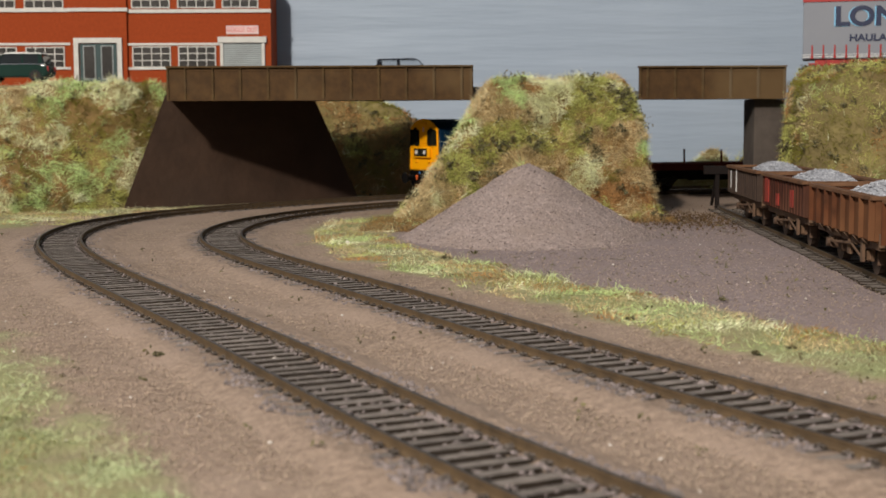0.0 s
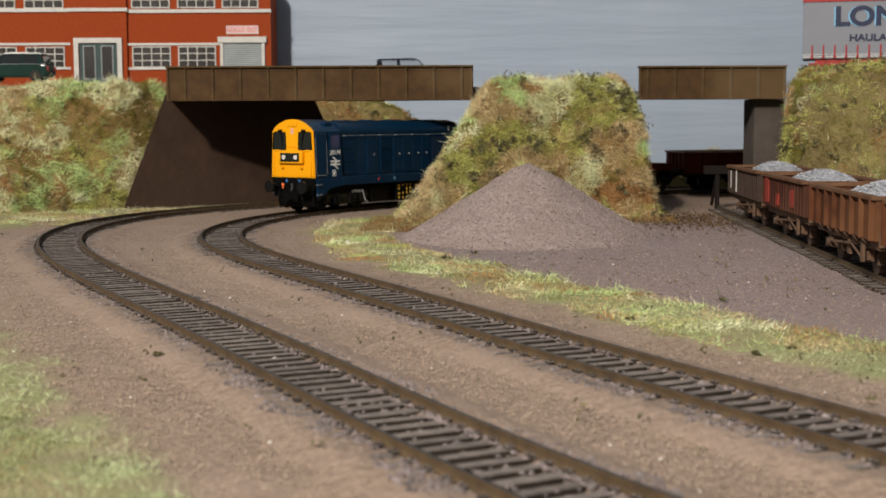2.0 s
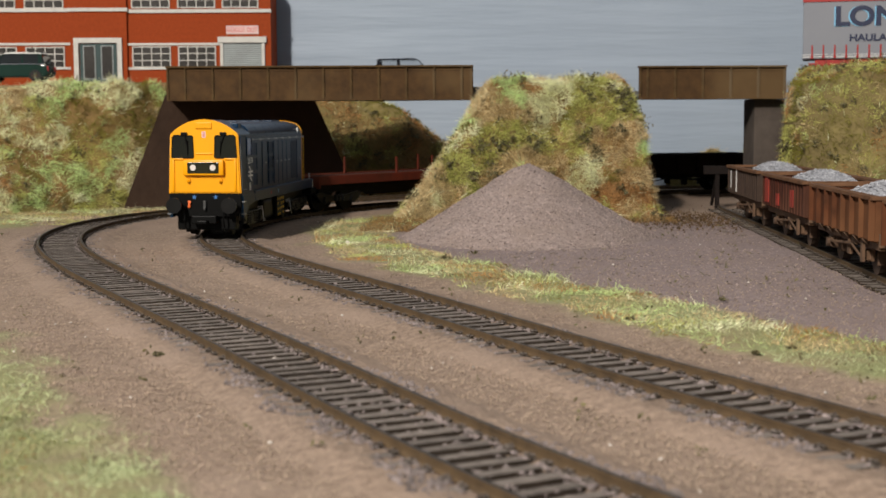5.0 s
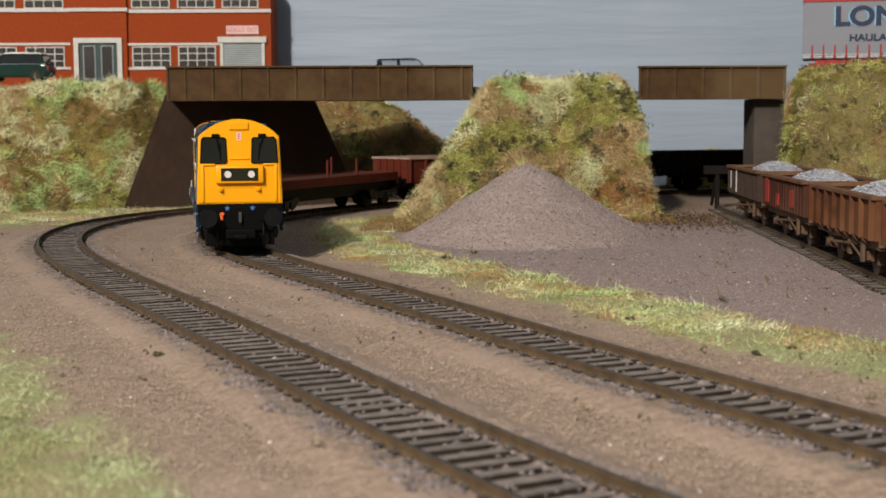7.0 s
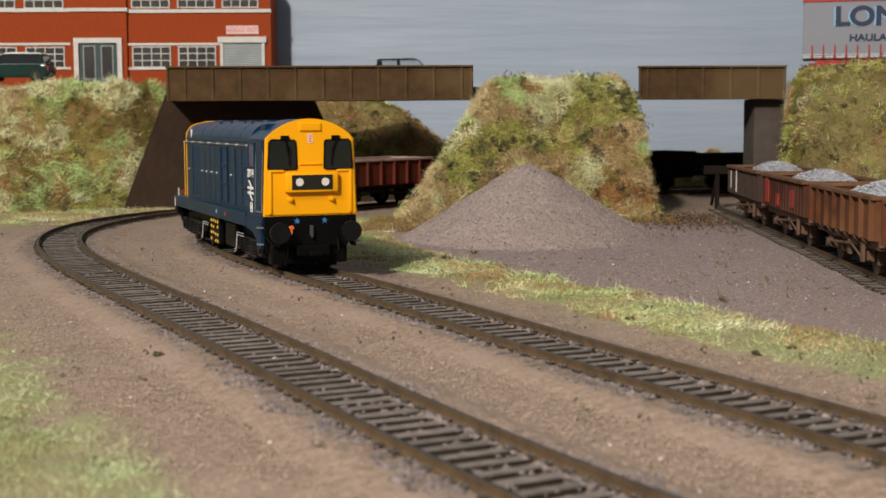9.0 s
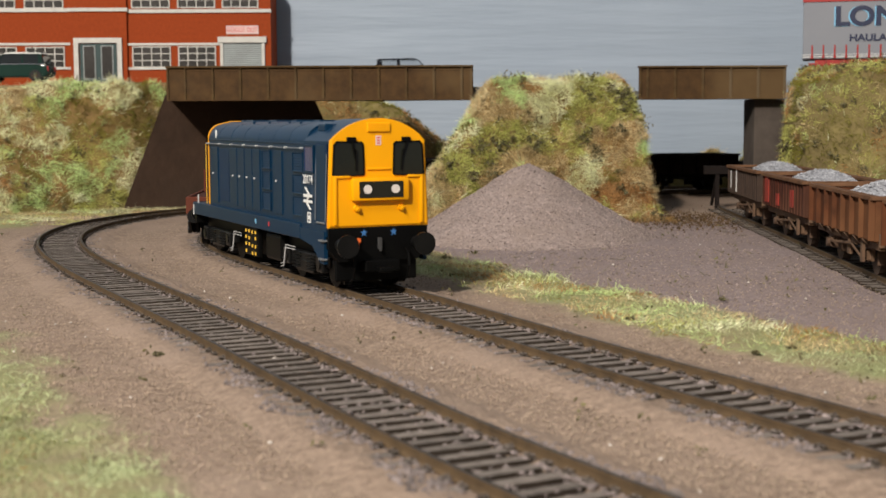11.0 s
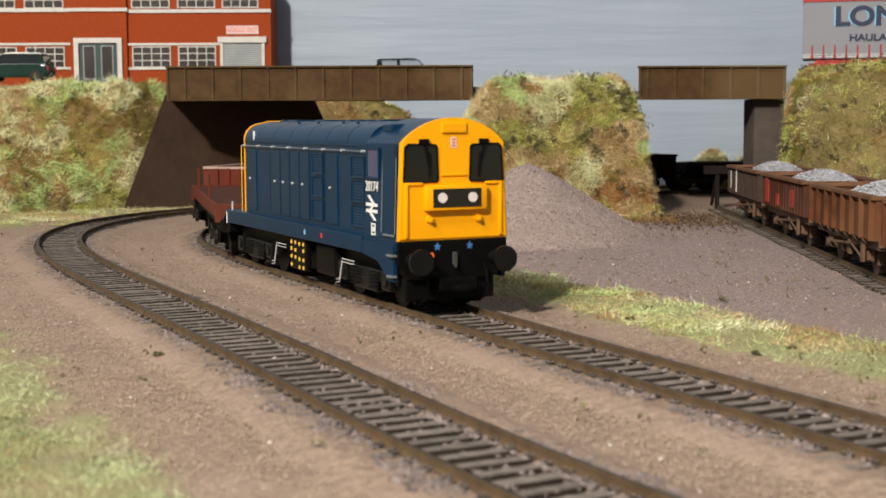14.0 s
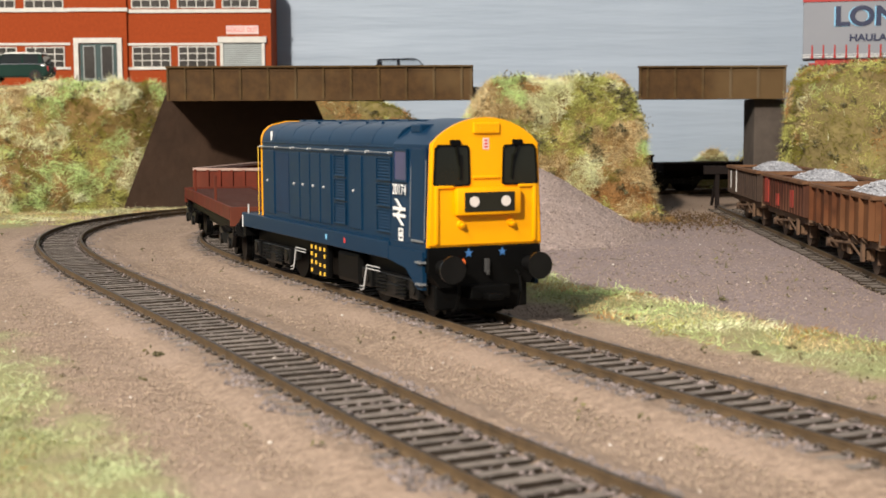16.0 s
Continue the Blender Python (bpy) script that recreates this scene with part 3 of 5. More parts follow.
def locomotive():
    t = thing("diesel_locomotive", "blue diesel locomotive with a yellow cab end", "locomotive")

    def face_outline(w, we, z0, ze, zt, n=14):
        pts = [(-w, z0), (w, z0), (we, ze)]
        rr = (we * we + (zt - ze) ** 2) / (2 * (zt - ze))
        a = math.asin(min(1, we / rr))
        for i in range(1, n):
            th = a - 2 * a * i / n
            pts.append((rr * math.sin(th), zt - rr + rr * math.cos(th)))
        pts.append((-we, ze))
        return pts

    b = B()
    prism(b, face_outline(15.7, 14.7, 18.2, 43.6, 50.1), "x", -26, -1.0)
    prism(b, [(-15.9, 16), (15.9, 16), (15.9, 19), (-15.9, 19)], "x", -26, -1.5)
    cab = part("cab", b, BLUE, t, "blue cab body", smooth=True)
    b = B()
    prism(b, face_outline(15.95, 14.95, 18.6, 43.8, 50.3), "x", -1.0, 0.0)
    r = bmesh.ops.bevel(b, geom=[e for e in b.edges if all(abs(v.co.x) < 1e-6 for v in e.verts)], offset=0.5, segments=2, affect="EDGES")
    front = part("cab_front", b, YELLOW, t, "yellow warning end", smooth=True)
    # windows of the front
    for s in (-1, 1):
        b = B()
        o = [(s * 4.4, 33.6), (s * 14.5, 33.4), (s * 14.0, 43.7), (s * 4.7, 43.5)]
        prism(b, [(o[0][0] + s * .5, o[0][1]), (o[1][0] - s * .6, o[1][1]), (o[1][0], o[1][1] + .7), (o[2][0], o[2][1] - 1.0), (o[2][0] - s * 1.0, o[2][1]), (o[3][0] + s * .6, o[3][1]), (o[3][0], o[3][1] - .6), (o[0][0], o[0][1] + .5)], "x", 0.0, 0.12)
        w = part("cab_window", b, BLACK_GLOSS, front, "dark cab windscreen")
        outer = [(o[0][0] + s * .5, o[0][1]), (o[1][0] - s * .6, o[1][1]), (o[1][0], o[1][1] + .7), (o[2][0], o[2][1] - 1.0), (o[2][0] - s * 1.0, o[2][1]), (o[3][0] + s * .6, o[3][1]), (o[3][0], o[3][1] - .6), (o[0][0], o[0][1] + .5)]
        mu, mv = sum(u for u, _ in outer) / 8, sum(v for _, v in outer) / 8
        b = B()
        rim(b, outer, [(mu + (u - mu) * 0.93, mv + (v - mv) * 0.93) for u, v in outer], "x", 0.0, 0.4)
        part("window_rubber", b, BLACK, w, "black window rubber")
        b = B()
        box(b, 0.1, 0.9, s * 8.6 - 1.4, s * 8.6 + 1.4, 43.4, 44.8, 0.2)
        rod(b, (0.6, s * 8.6 + 0.4, 43.6), (0.5, s * 7.4, 38.6), 0.28, 6)
        rod(b, (0.75, s * 7.4 + 0.3, 41.2), (0.55, s * 7.1, 35.0), 0.2, 6)
        part("wiper", b, BLACK, front)
    # headcode box
    b = B()
    box(b, -0.2, 2.4, -8.9, 8.9, 26.3, 33.0, 0.6)
    hb = part("headcode_box", b, YELLOW, front, smooth=True)
    b = B()
    box(b, 2.3, 2.62, -6.9, 6.9, 27.2, 32.0, 0.1)
    hp = part("headcode_panel", b, BLACK_GLOSS, hb, "black marker panel")
    for s in (-1, 1):
        b = B()
        rod(b, (2.55, s * 4.35, 29.7), (2.85, s * 4.35, 29.7), 1.3, 20)
        part("marker_light", b, LAMP_WHITE, hb, "off-white marker disc")
        b = B()
        rod(b, (-0.1, s * 7.0, 24.1), (0.9, s * 7.0, 24.1), 1.1, 14, 0.9)
        rod(b, (0.9, s * 7.0, 24.0), (1.7, s * 7.0, 23.7), 0.5, 8)
        part("lamp_bracket", b, YELLOW, front, smooth=True)
        b = B()
        box(b, -0.1, 0.6, s * 13.6 - 0.5, s * 13.6 + 0.5, 19.4, 33.4, 0.25)
        box(b, -0.1, 0.6, min(s * 8.9, s * 14.1), max(s * 8.9, s * 14.1), 32.9, 33.7, 0.25)
        part("raised_strip", b, YELLOW, front, smooth=True)
    b = B()
    box(b, -0.1, 0.7, -3.6, 3.6, 46.3, 49.0, 0.25)
    for i in range(6):
        for k in range(3):
            rod(b, (0.6, -2.6 + i * 1.04, 47.0 + k * 0.7), (0.85, -2.6 + i * 1.04, 47.0 + k * 0.7), 0.16, 6)
    part("horn_grille", b, YELLOW, front)
    b = B()
    box(b, -0.1, 0.5, -3.7, 3.7, 35.2, 35.9, 0.2)
    part("raised_strip", b, YELLOW, front)
    b = B()
    box(b, 0.0, 0.1, -0.85, 0.85, 42.4, 45.2)
    s1 = part("warning_label", b, SIGN_PINK, front, "small white and red warning label")
    b = B()
    for k in range(3):
        box(b, 0.1, 0.16, -0.45, 0.45, 42.8 + k * 0.8, 43.2 + k * 0.8)
    part("print", b, RED_INK, s1)
    # cab sides
    for s in (-1, 1):
        b = B()
        box(b, -23.8, -15.2, s * 15.2 - 0.15, s * 15.2 + 0.15, 34.4, 42.0, 0.1)
        part("side_window", b, SIDE_GLASS, cab, "cab side window with a bluish reflection in its colour")
        b = B()
        box(b, -11.0, -2.6, s * 15.5 - 0.25, s * 15.5 + 0.25, 19.5, 42.6, 0.15)
        part("cab_door", b, BLUE, cab)
        b = B()
        rim(b, [(-11.5, 19.1), (-2.1, 19.1), (-2.1, 43.0), (-11.5, 43.0)], [(-11.0, 19.5), (-2.6, 19.5), (-2.6, 42.6), (-11.0, 42.6)], "y", s * 15.1, s * 15.66)
        part("door_seam", b, mat_dark_blue, cab)
        b = B()
        box(b, -10.6, -3.0, s * 15.9 - 0.3, s * 15.9 + 0.3, 19.6, 20.1, 0.1)
        part("door_tread", b, RAIL_GREY, cab)
        for xx in (-11.6, -1.8):
            b = B()
            rod(b, (xx, s * 16.1, 20.5), (xx, s * 15.5, 40), 0.13, 6)
            part("handrail", b, RAIL_GREY, cab)
        b = B()
        rim(b, [(-24.2, 34.0), (-14.8, 34.0), (-14.8, 42.4), (-24.2, 42.4)], [(-23.6, 34.6), (-15.4, 34.6), (-15.4, 41.8), (-23.6, 41.8)], "y", s * 15.0, s * 15.55)
        part("window_frame", b, BLUE, cab)
        turn = pose(-19.2, s * 15.85, 32.0, 90, 0, 0 if s < 0 else 180)
        words("20174", 3.9, WHITE, "running_number", cab, turn, 0.12, 0.0, 1.0)
        # double-arrow emblem as plain bars
        b = B()
        z0, q = 26.4, -s

        def stroke(u0, w0, u1, w1, wd):
            prism(b, [(-19.2 + q * 1.3 * (u0 - wd), z0 + w0), (-19.2 + q * 1.3 * (u0 + wd), z0 + w0), (-19.2 + q * 1.3 * (u1 + wd), z0 + w1), (-19.2 + q * 1.3 * (u1 - wd), z0 + w1)], "y", s * 15.75, s * 15.95)
        for dz in (-0.85, 0.85):
            box(b, -23.4, -15.0, s * 15.87 - 0.1, s * 15.87 + 0.1, z0 + dz - 0.42, z0 + dz + 0.42)
        stroke(-1.9, 3.3, 1.4, 0.85, 0.6)
        stroke(1.4, 0.85, -1.4, -0.85, 0.6)
        stroke(-1.4, -0.85, 1.9, -3.3, 0.6)
        part("emblem", b, WHITE, cab, "white double-bar emblem")
        b = B()
        rim(b, [(-19.6, 18.2 + 1.0), (-16.6, 19.2), (-16.6, 22.4), (-19.6, 22.4)], [(-19.2, 19.6), (-17.0, 19.6), (-17.0, 22.0), (-19.2, 22.0)], "y", s * 15.8, s * 15.95)
        box(b, -18.7, -17.5, s * 15.87 - 0.07, s * 15.87 + 0.07, 20.2, 21.4)
        part("data_panel", b, WHITE, cab)
    # bonnet
    b = B()
    wb, prof = 13.9, []
    prof = [(-wb, 18.3), (wb, 18.3), (wb, 43.0)]
    for i in range(1, 12):
        a = math.pi / 2 * i / 12
        prof.append((wb - 6 + 6 * math.cos(a), 43.0 + 5.5 * math.sin(a)))
    prof.append((5, 49.3))
    prof += [(-u, v) for u, v in prof[:2:-1]] + [(-wb, 43.0)]
    prism(b, prof, "x", -149.0, -26.0)
    bonnet = part("bonnet", b, BLUE, t, "long blue engine bonnet", smooth=True)
    b = B()
    prism(b, [(u * 1.012, v + (0.25 if v > 20 else 0)) for u, v in prof], "x", -150.2, -149.0)
    part("bonnet_end", b, YELLOW, t, "yellow bonnet end", smooth=True)
    for s in (-1, 1):
        y = s * 14.0
        for x0, x1 in ((-146, -135), (-118, -108), (-107, -98), (-97, -88), (-87, -78), (-62, -52)):
            b = B()
            box(b, x0, x1, y - 0.25, y + 0.25, 19.6, 40.0, 0.15)
            part("bonnet_door", b, BLUE, bonnet)
        b = B()
        box(b, -133.5, -119.5, y - 0.12, y + 0.12, 20.5, 39.5, 0.05)
        part("radiator_grille", b, mat_dark_blue, bonnet, "darker blue radiator grille")
        for x0, x1 in ((-75, -65), (-40, -29)):
            g = B()
            for zz in (20.2, 27.0, 33.8):
                for zc in range(7):
                    zb = zz + 0.3 + zc * 0.8
                    prism(g, [(y, zb), (y + s * 0.42, zb), (y, zb + 0.62)], "x", x0 + 0.6, x1 - 0.6)
            part("louvre", g, BLUE, bonnet)
            for zz in (20.2, 27.0, 33.8):
                g = B()
                rim(g, [(x0, zz), (x1, zz), (x1, zz + 6.2), (x0, zz + 6.2)], [(x0 + .5, zz + .4), (x1 - .5, zz + .4), (x1 - .5, zz + 5.8), (x0 + .5, zz + 5.8)], "y", y, y + s * 0.45)
                part("louvre_frame", g, BLUE, bonnet)
        b = B()
        rod(b, (-151, y * 1.06, 41.2), (-27, y * 1.06, 41.2), 0.17, 6)
        rail = part("handrail", b, RAIL_GREY, bonnet, "thin grey handrail")
        for i in range(8):
            x = -148 + i * 17
            b = B()
            rod(b, (x, y, 41.2), (x, y * 1.085, 41.2), 0.33, 6)
            part("handrail_knob", b, STEEL_PIPE, rail)
        for x in (-142, -113, -104, -94, -84, -58):
            b = B()
            rod(b, (x, y + s * 0.2, 30.2), (x, y + s * 0.7, 30.2), 0.38, 8)
            part("door_handle", b, STEEL_PIPE, bonnet)
        b = B()
        box(b, -138.8, -138.0, y * 0.985 - 0.25, y * 0.985 + 0.25, 43.2, 46.2)
        part("lamp_iron", b, WHITE, bonnet)
    b = B()
    for x, w in ((-45, 3.5), (-70, 2.2), (-96, 5), (-126, 5), (-136, 2)):
        box(b, x - w, x + w, -4.5, 4.5, 48.4, 49.8, 0.4)
    part("roof_panels", b, BLUE, bonnet)
    for x in (-44, -62, -80, -98, -116, -134):
        b = B()
        rim(b, [(u * 1.004, v + 0.05) for u, v in prof[2:]], [(u * 0.98, v - 0.3) for u, v in prof[2:]], "x", x - 0.12, x + 0.12)
        part("roof_seam", b, BLUE, bonnet)
    b = B()
    for s in (-1, 1):
        box(b, -149, -26, s * 14.0 - 0.18, s * 14.0 + 0.18, 42.4, 42.9, 0.1)
    part("eaves_strip", b, BLUE, bonnet)
    for x, yy, r in ((-52, -7.5, 0.5), (-66, -7.0, 0.45), (-88, -7.5, 0.5), (-106, -8.0, 0.5), (-110, -6.5, 0.4)):
        b = B()
        rod(b, (x, yy, 47.2), (x, yy, 49.2), r, 8)
        part("lifting_eye", b, BLUE, bonnet)
    b = B()
    box(b, -22, -15, -11.5, -7, 46.4, 48.6, 0.4)
    box(b, -22, -15, 7, 11.5, 46.4, 48.6, 0.4)
    part("roof_vent", b, BLUE, cab)
    # footplate
    b = B()
    box(b, -167, -26, -16.4, 16.4, 13.9, 18.4, 0.2)
    fp = part("footplate", b, BLUE, t)
    for s in (-1, 1):
        b = B()
        prism(b, [(-26, 13.9), (-14, 12.6), (-6, 8.0), (-2.6, 8.0), (-2.6, 17.5), (-26, 17.5)], "y", s * 15.2, s * 16.3)
        part("valance", b, BLUE, t)
    for s in (-1, 1):
        b = B()
        box(b, -5.5, -1.8, s * 16.4 - 0.8, s * 16.4 + 0.8, 9.2, 9.7)
        box(b, -5.5, -1.8, s * 16.4 - 0.8, s * 16.4 + 0.8, 14.6, 15.1)
        part("cab_step", b, RAIL_GREY, t)
        b = B()
        box(b, -60.6, -59.4, s * 16.5 - 0.06, s * 16.5 + 0.06, 15.6, 17.0)
        part("red_marking", b, RED_INK, fp)
        b = B()
        box(b, -76.6, -75.4, s * 16.5 - 0.06, s * 16.5 + 0.06, 15.6, 17.0)
        part("blue_marking", b, SKYCYAN, fp)
        b = B()
        box(b, -166, -165, s * 16.5 - 0.06, s * 16.5 + 0.06, 13.6, 17.6)
        part("white_marking", b, WHITE, fp)
        b = B()
        for x in (-161,):
            rod(b, (x, s * 15.6, 18.4), (x, s * 15.6, 21.5), 0.3, 8)
        part("lamp_post", b, STEEL_PIPE, fp)
        b = B()
        for x in (-153,):
            rod(b, (x, s * 14.2, 18.4), (x, s * 14.2, 41), 0.15, 6)
        part("end_handrail", b, GOLD, fp, "yellow end handrail")
    # ends
    b = B()
    prism(b, [(-15.6, 18.5), (15.6, 18.5), (15.6, 12.5), (12.5, 8.6), (-12.5, 8.6), (-15.6, 12.5)], "x", -5, -0.3)
    part("buffer_beam", b, BLACK, t)
    b = B()
    prism(b, [(-15.6, 18.5), (15.6, 18.5), (15.6, 10.5), (-15.6, 10.5)], "x", -168, -165)
    part("buffer_beam", b, BLACK, t)
    for s in (-1, 1):
        buffer_at(t, -0.3, s * 12.0, 13.6, 1)
        buffer_at(t, -168, s * 12.0, 13.6, -1)
        b = B()
        pts = []
        for i in range(10):
            a = math.pi / 2 + i * math.pi / 5
            q = 1.15 if i % 2 == 0 else 0.48
            pts.append((s * 4.7 + q * math.cos(a), 16.9 + q * math.sin(a)))
        prism(b, pts, "x", -0.3, -0.1)
        part("star", b, STAR_BLUE, t, "blue coupling star")
        b = B()
        pipe = [(-0.2, s * 8.5, 12.0), (2.0, s * 8.5, 11.0), (2.6, s * 8.6, 7.0), (1.0, s * 8.6, 3.6), (-1.5, s * 8.6, 2.6)]
        for a, c in zip(pipe, pipe[1:]):
            rod(b, a, c, 0.4, 6)
        part("brake_hose", b, BLACK, t)
    b = B()
    rod(b, (-0.2, -7.0, 14.6), (1.0, -6.6, 14.9), 0.7, 10)
    box(b, 0.2, 0.9, -7.4, -6.4, 12.4, 14.4, 0.2)
    part("orange_tag", b, ORANGE, t, "small orange cable tag")
    b = B()
    box(b, -3, 3.0, -5.5, 5.5, 5.6, 9.0, 0.4)
    box(b, 2.0, 6.5, -2.2, 2.2, 5.6, 7.2, 0.4)
    part("coupling", b, BLACK, t)
    b = B()
    box(b, 0.0, 1.2, -0.6, 0.6, 12.0, 15.4, 0.2)
    box(b, 0.8, 1.6, -0.4, 0.4, 11.4, 12.4, 0.2)
    part("coupling_hook", b, STEEL_DIM, t)
    b = B()
    box(b, -165, -3, -11, 11, 9.0, 14.2, 0.3)
    # Black filler box, added to stop light passing between the bogies.
    box(b, -162, -4, -6.4, 6.4, 2.6, 9.5, 0.3)
    part("chassis", b, BLACK, t)
    b = B()
    box(b, -7.5, -2.5, -13, 13, 2.6, 9, 0.5)
    prism(b, [(-7, 9), (-2.5, 9), (-3.6, 1.6), (-5.4, 1.6)], "y", 7.4, 9.6)
    prism(b, [(-7, 9), (-2.5, 9), (-3.6, 1.6), (-5.4, 1.6)], "y", -9.6, -7.4)
    part("guard_iron", b, BLACK, t)
    b = B()
    box(b, -75, -56, -13.5, 13.5, 3.8, 12.8, 1.2)
    part("fuel_tank", b, BLACK, t)
    for s in (-1, 1):
        b = B()
        box(b, -97, -81, s * 13.6 - 1.0, s * 13.6 + 1.0, 3.6, 13.6, 0.5)
        bb = part("battery_box", b, BLACK, t)
        c = B()
        rr = random.Random(5)
        for i in range(4):
            for k in range(4):
                if rr.random() < 0.85:
                    x, z = -95 + i * 4, 4.8 + k * 2.4 + rr.uniform(-.3, .3)
                    box(c, x - 0.5, x + 0.5, s * 14.7 - 0.2, s * 14.7 + 0.2, z - 0.55, z + 0.55, 0.1)
        part("yellow_caps", c, GOLD, bb, "rows of yellow caps")
        for x0 in (-52, -116):
            c = B()
            pipe = [(x0 + 16, s * 15, 10.6), (x0 + 6, s * 15, 10.6), (x0 + 3.4, s * 15, 4.6), (x0 + 0.5, s * 15, 4.2)]
            pipe2 = [(u, v, w - 0.9) for u, v, w in pipe]
            for pp in (pipe, pipe2):
                for a, d in zip(pp, pp[1:]):
                    rod(c, a, d, 0.15, 6)
            part("sand_pipe", c, STEEL_PIPE, t, "bright silver sand pipe")
    bogie(t, -30)
    bogie(t, -138)
    for o in t.children_recursive:
        o.data.transform(Matrix.Diagonal((0.9, 1, 1, 1)))
    return t


mat_dark_blue = mat("dark_blue_grille", (0.004, 0.022, 0.055), (0.003, 0.015, 0.04), 200, 0.6)
STEEL_DIM = mat("dull_steel", (0.045, 0.045, 0.045), None, 300, 0.5)


def wheels(parent, xs, frame_mat, spread=14.0):
    for x in xs:
        w = B()
        for s in (-1, 1):
            rod(w, (x, s * 7.3, 6.2), (x, s * 9.4, 6.2), 6.2, 20)
            rod(w, (x, s * 6.8, 6.2), (x, s * 7.3, 6.2), 6.7, 20)
        rod(w, (x, -8, 6.2), (x, 8, 6.2), 1, 8)
        part("wheelset", w, BLACK if frame_mat is BLACK else DUSTY_WHEEL, parent)
        for s in (-1, 1):
            b = B()
            prism(b, [(x - 4.5, 12), (x + 4.5, 12), (x + 2.2, 4.6), (x - 2.2, 4.6)], "y", s * 10.6, s * 11.6)
            box(b, x - 1.8, x + 1.8, s * 12.2 - 1.1, s * 12.2 + 1.1, 4.8, 8.4, 0.3)
            prism(b, [(x - 8, 9.6), (x - 5, 8.6), (x + 5, 8.6), (x + 8, 9.6), (x + 8, 10.4), (x - 8, 10.4)], "y", s * 11.4, s * 12.6)
            part("axle_guard", b, frame_mat, parent)


def open_wagon(name, length, top, body, frame_mat, label, group, ribs=7, cap=None, patch=None, floor=12.5, brackets=False, depth=1.6):
    """An open wagon, its middle at the origin, buffers beyond both ends."""
    t = thing(name, label, "wagon", group)
    h = length / 2 - 6
    for s in (-1, 1):
        b = B()
        box(b, -h, h, s * 15.0 - 0.6, s * 15.0 + 0.6, floor, top, 0.15)
        side = part("side_panel", b, body, t)
        b = B()
        box(b, -h - 0.4, h + 0.4, s * 15.4 - 1.5, s * 15.4 + 1.5, top - 1.3, top + 0.2, 0.3)
        part("top_rail", b, cap or body, side)
        for i in range(ribs + 1):
            x = -h + 0.8 + (2 * h - 1.6) * i / ribs
            b = B()
            prism(b, [(x - 0.7, s * 15.5), (x + 0.7, s * 15.5), (x + 0.45, s * (15.5 + depth)), (x - 0.45, s * (15.5 + depth))], "z", floor + 0.2, top - 0.8)
            part("rib", b, body, side)
        b = B()
        box(b, -h, h, s * 12.5 - 1, s * 12.5 + 1, floor - 3, floor, 0.15)
        part("sole_bar", b, frame_mat, t)
        if brackets:
            for i in range(1, ribs):
                x = -h + 0.8 + (2 * h - 1.6) * i / ribs
                b = B()
                prism(b, [(s * 16.2, floor), (s * 11.5, floor), (s * 11.5, floor - 4.5)], "x", x - 0.6, x + 0.6)
                part("chute_bracket", b, frame_mat, side)
        if patch:
            for px in patch:
                b = B()
                box(b, px[0], px[1], s * 15.9 - 0.32, s * 15.9 + 0.32, px[2], px[3])
                part("paint_patch", b, px[4], side)
    for e in (-1, 1):
        b = B()
        box(b, e * h - 0.6, e * h + 0.6, -15.2, 15.2, floor, top, 0.15)
        end = part("end_panel", b, body, t)
        b = B()
        box(b, e * h - 1.3, e * h + 1.3, -16.6, 16.6, top - 1.2, top + 0.1, 0.3)
        part("top_rail", b, cap or body, end)
        for y in (-9, -3, 3, 9):
            b = B()
            box(b, min(e * (h + .5), e * (h + 1.6)), max(e * (h + .5), e * (h + 1.6)), y - 0.6, y + 0.6, floor, top - 0.8)
            part("rib", b, body, end)
        b = B()
        box(b, min(e * h, e * (h + 1.4)), max(e * h, e * (h + 1.4)), -14, 14, 10.5, 15, 0.2)
        part("buffer_beam", b, frame_mat, t)
        for s in (-1, 1):
            buffer_at(t, e * (h + 1.2), s * 11.5, 13, e * 0.7, 2.7, frame_mat)
    b = B()
    box(b, -h, h, -14.5, 14.5, floor - 0.5, floor + 1)
    part("floor_plate", b, body, t)
    wheels(t, (-h * 0.56, h * 0.56), frame_mat)
    for s in (-1, 1):
        b = B()
        rod(b, (-h * 0.5, s * 13.5, 7), (h * 0.35, s * 13.5, 9.4), 0.5, 6)
        box(b, -2.2, 2.2, s * 12 - 0.6, s * 12 + 0.6, 4.5, 10.5, 0.2)
        rod(b, (h * 0.2, s * 14.6, 10.0), (h * 0.62, s * 14.8, 6.0), 0.4, 6)
        box(b, h * 0.6, h * 0.66, s * 14.6 - 0.5, s * 14.6 + 0.5, 4.6, 11.0, 0.1)
        for x in (-h * 0.56, h * 0.56):
            for o in (-6.6, 6.6):
                box(b, x + o - 0.7, x + o + 0.7, s * 9.4 - 1.4, s * 9.4 + 1.4, 3.6, 8.2, 0.3)
            rod(b, (x, s * 13.0, 6.4), (x, s * 14.4, 6.4), 1.6, 10)
        part("brake_gear", b, frame_mat, t)
    return t


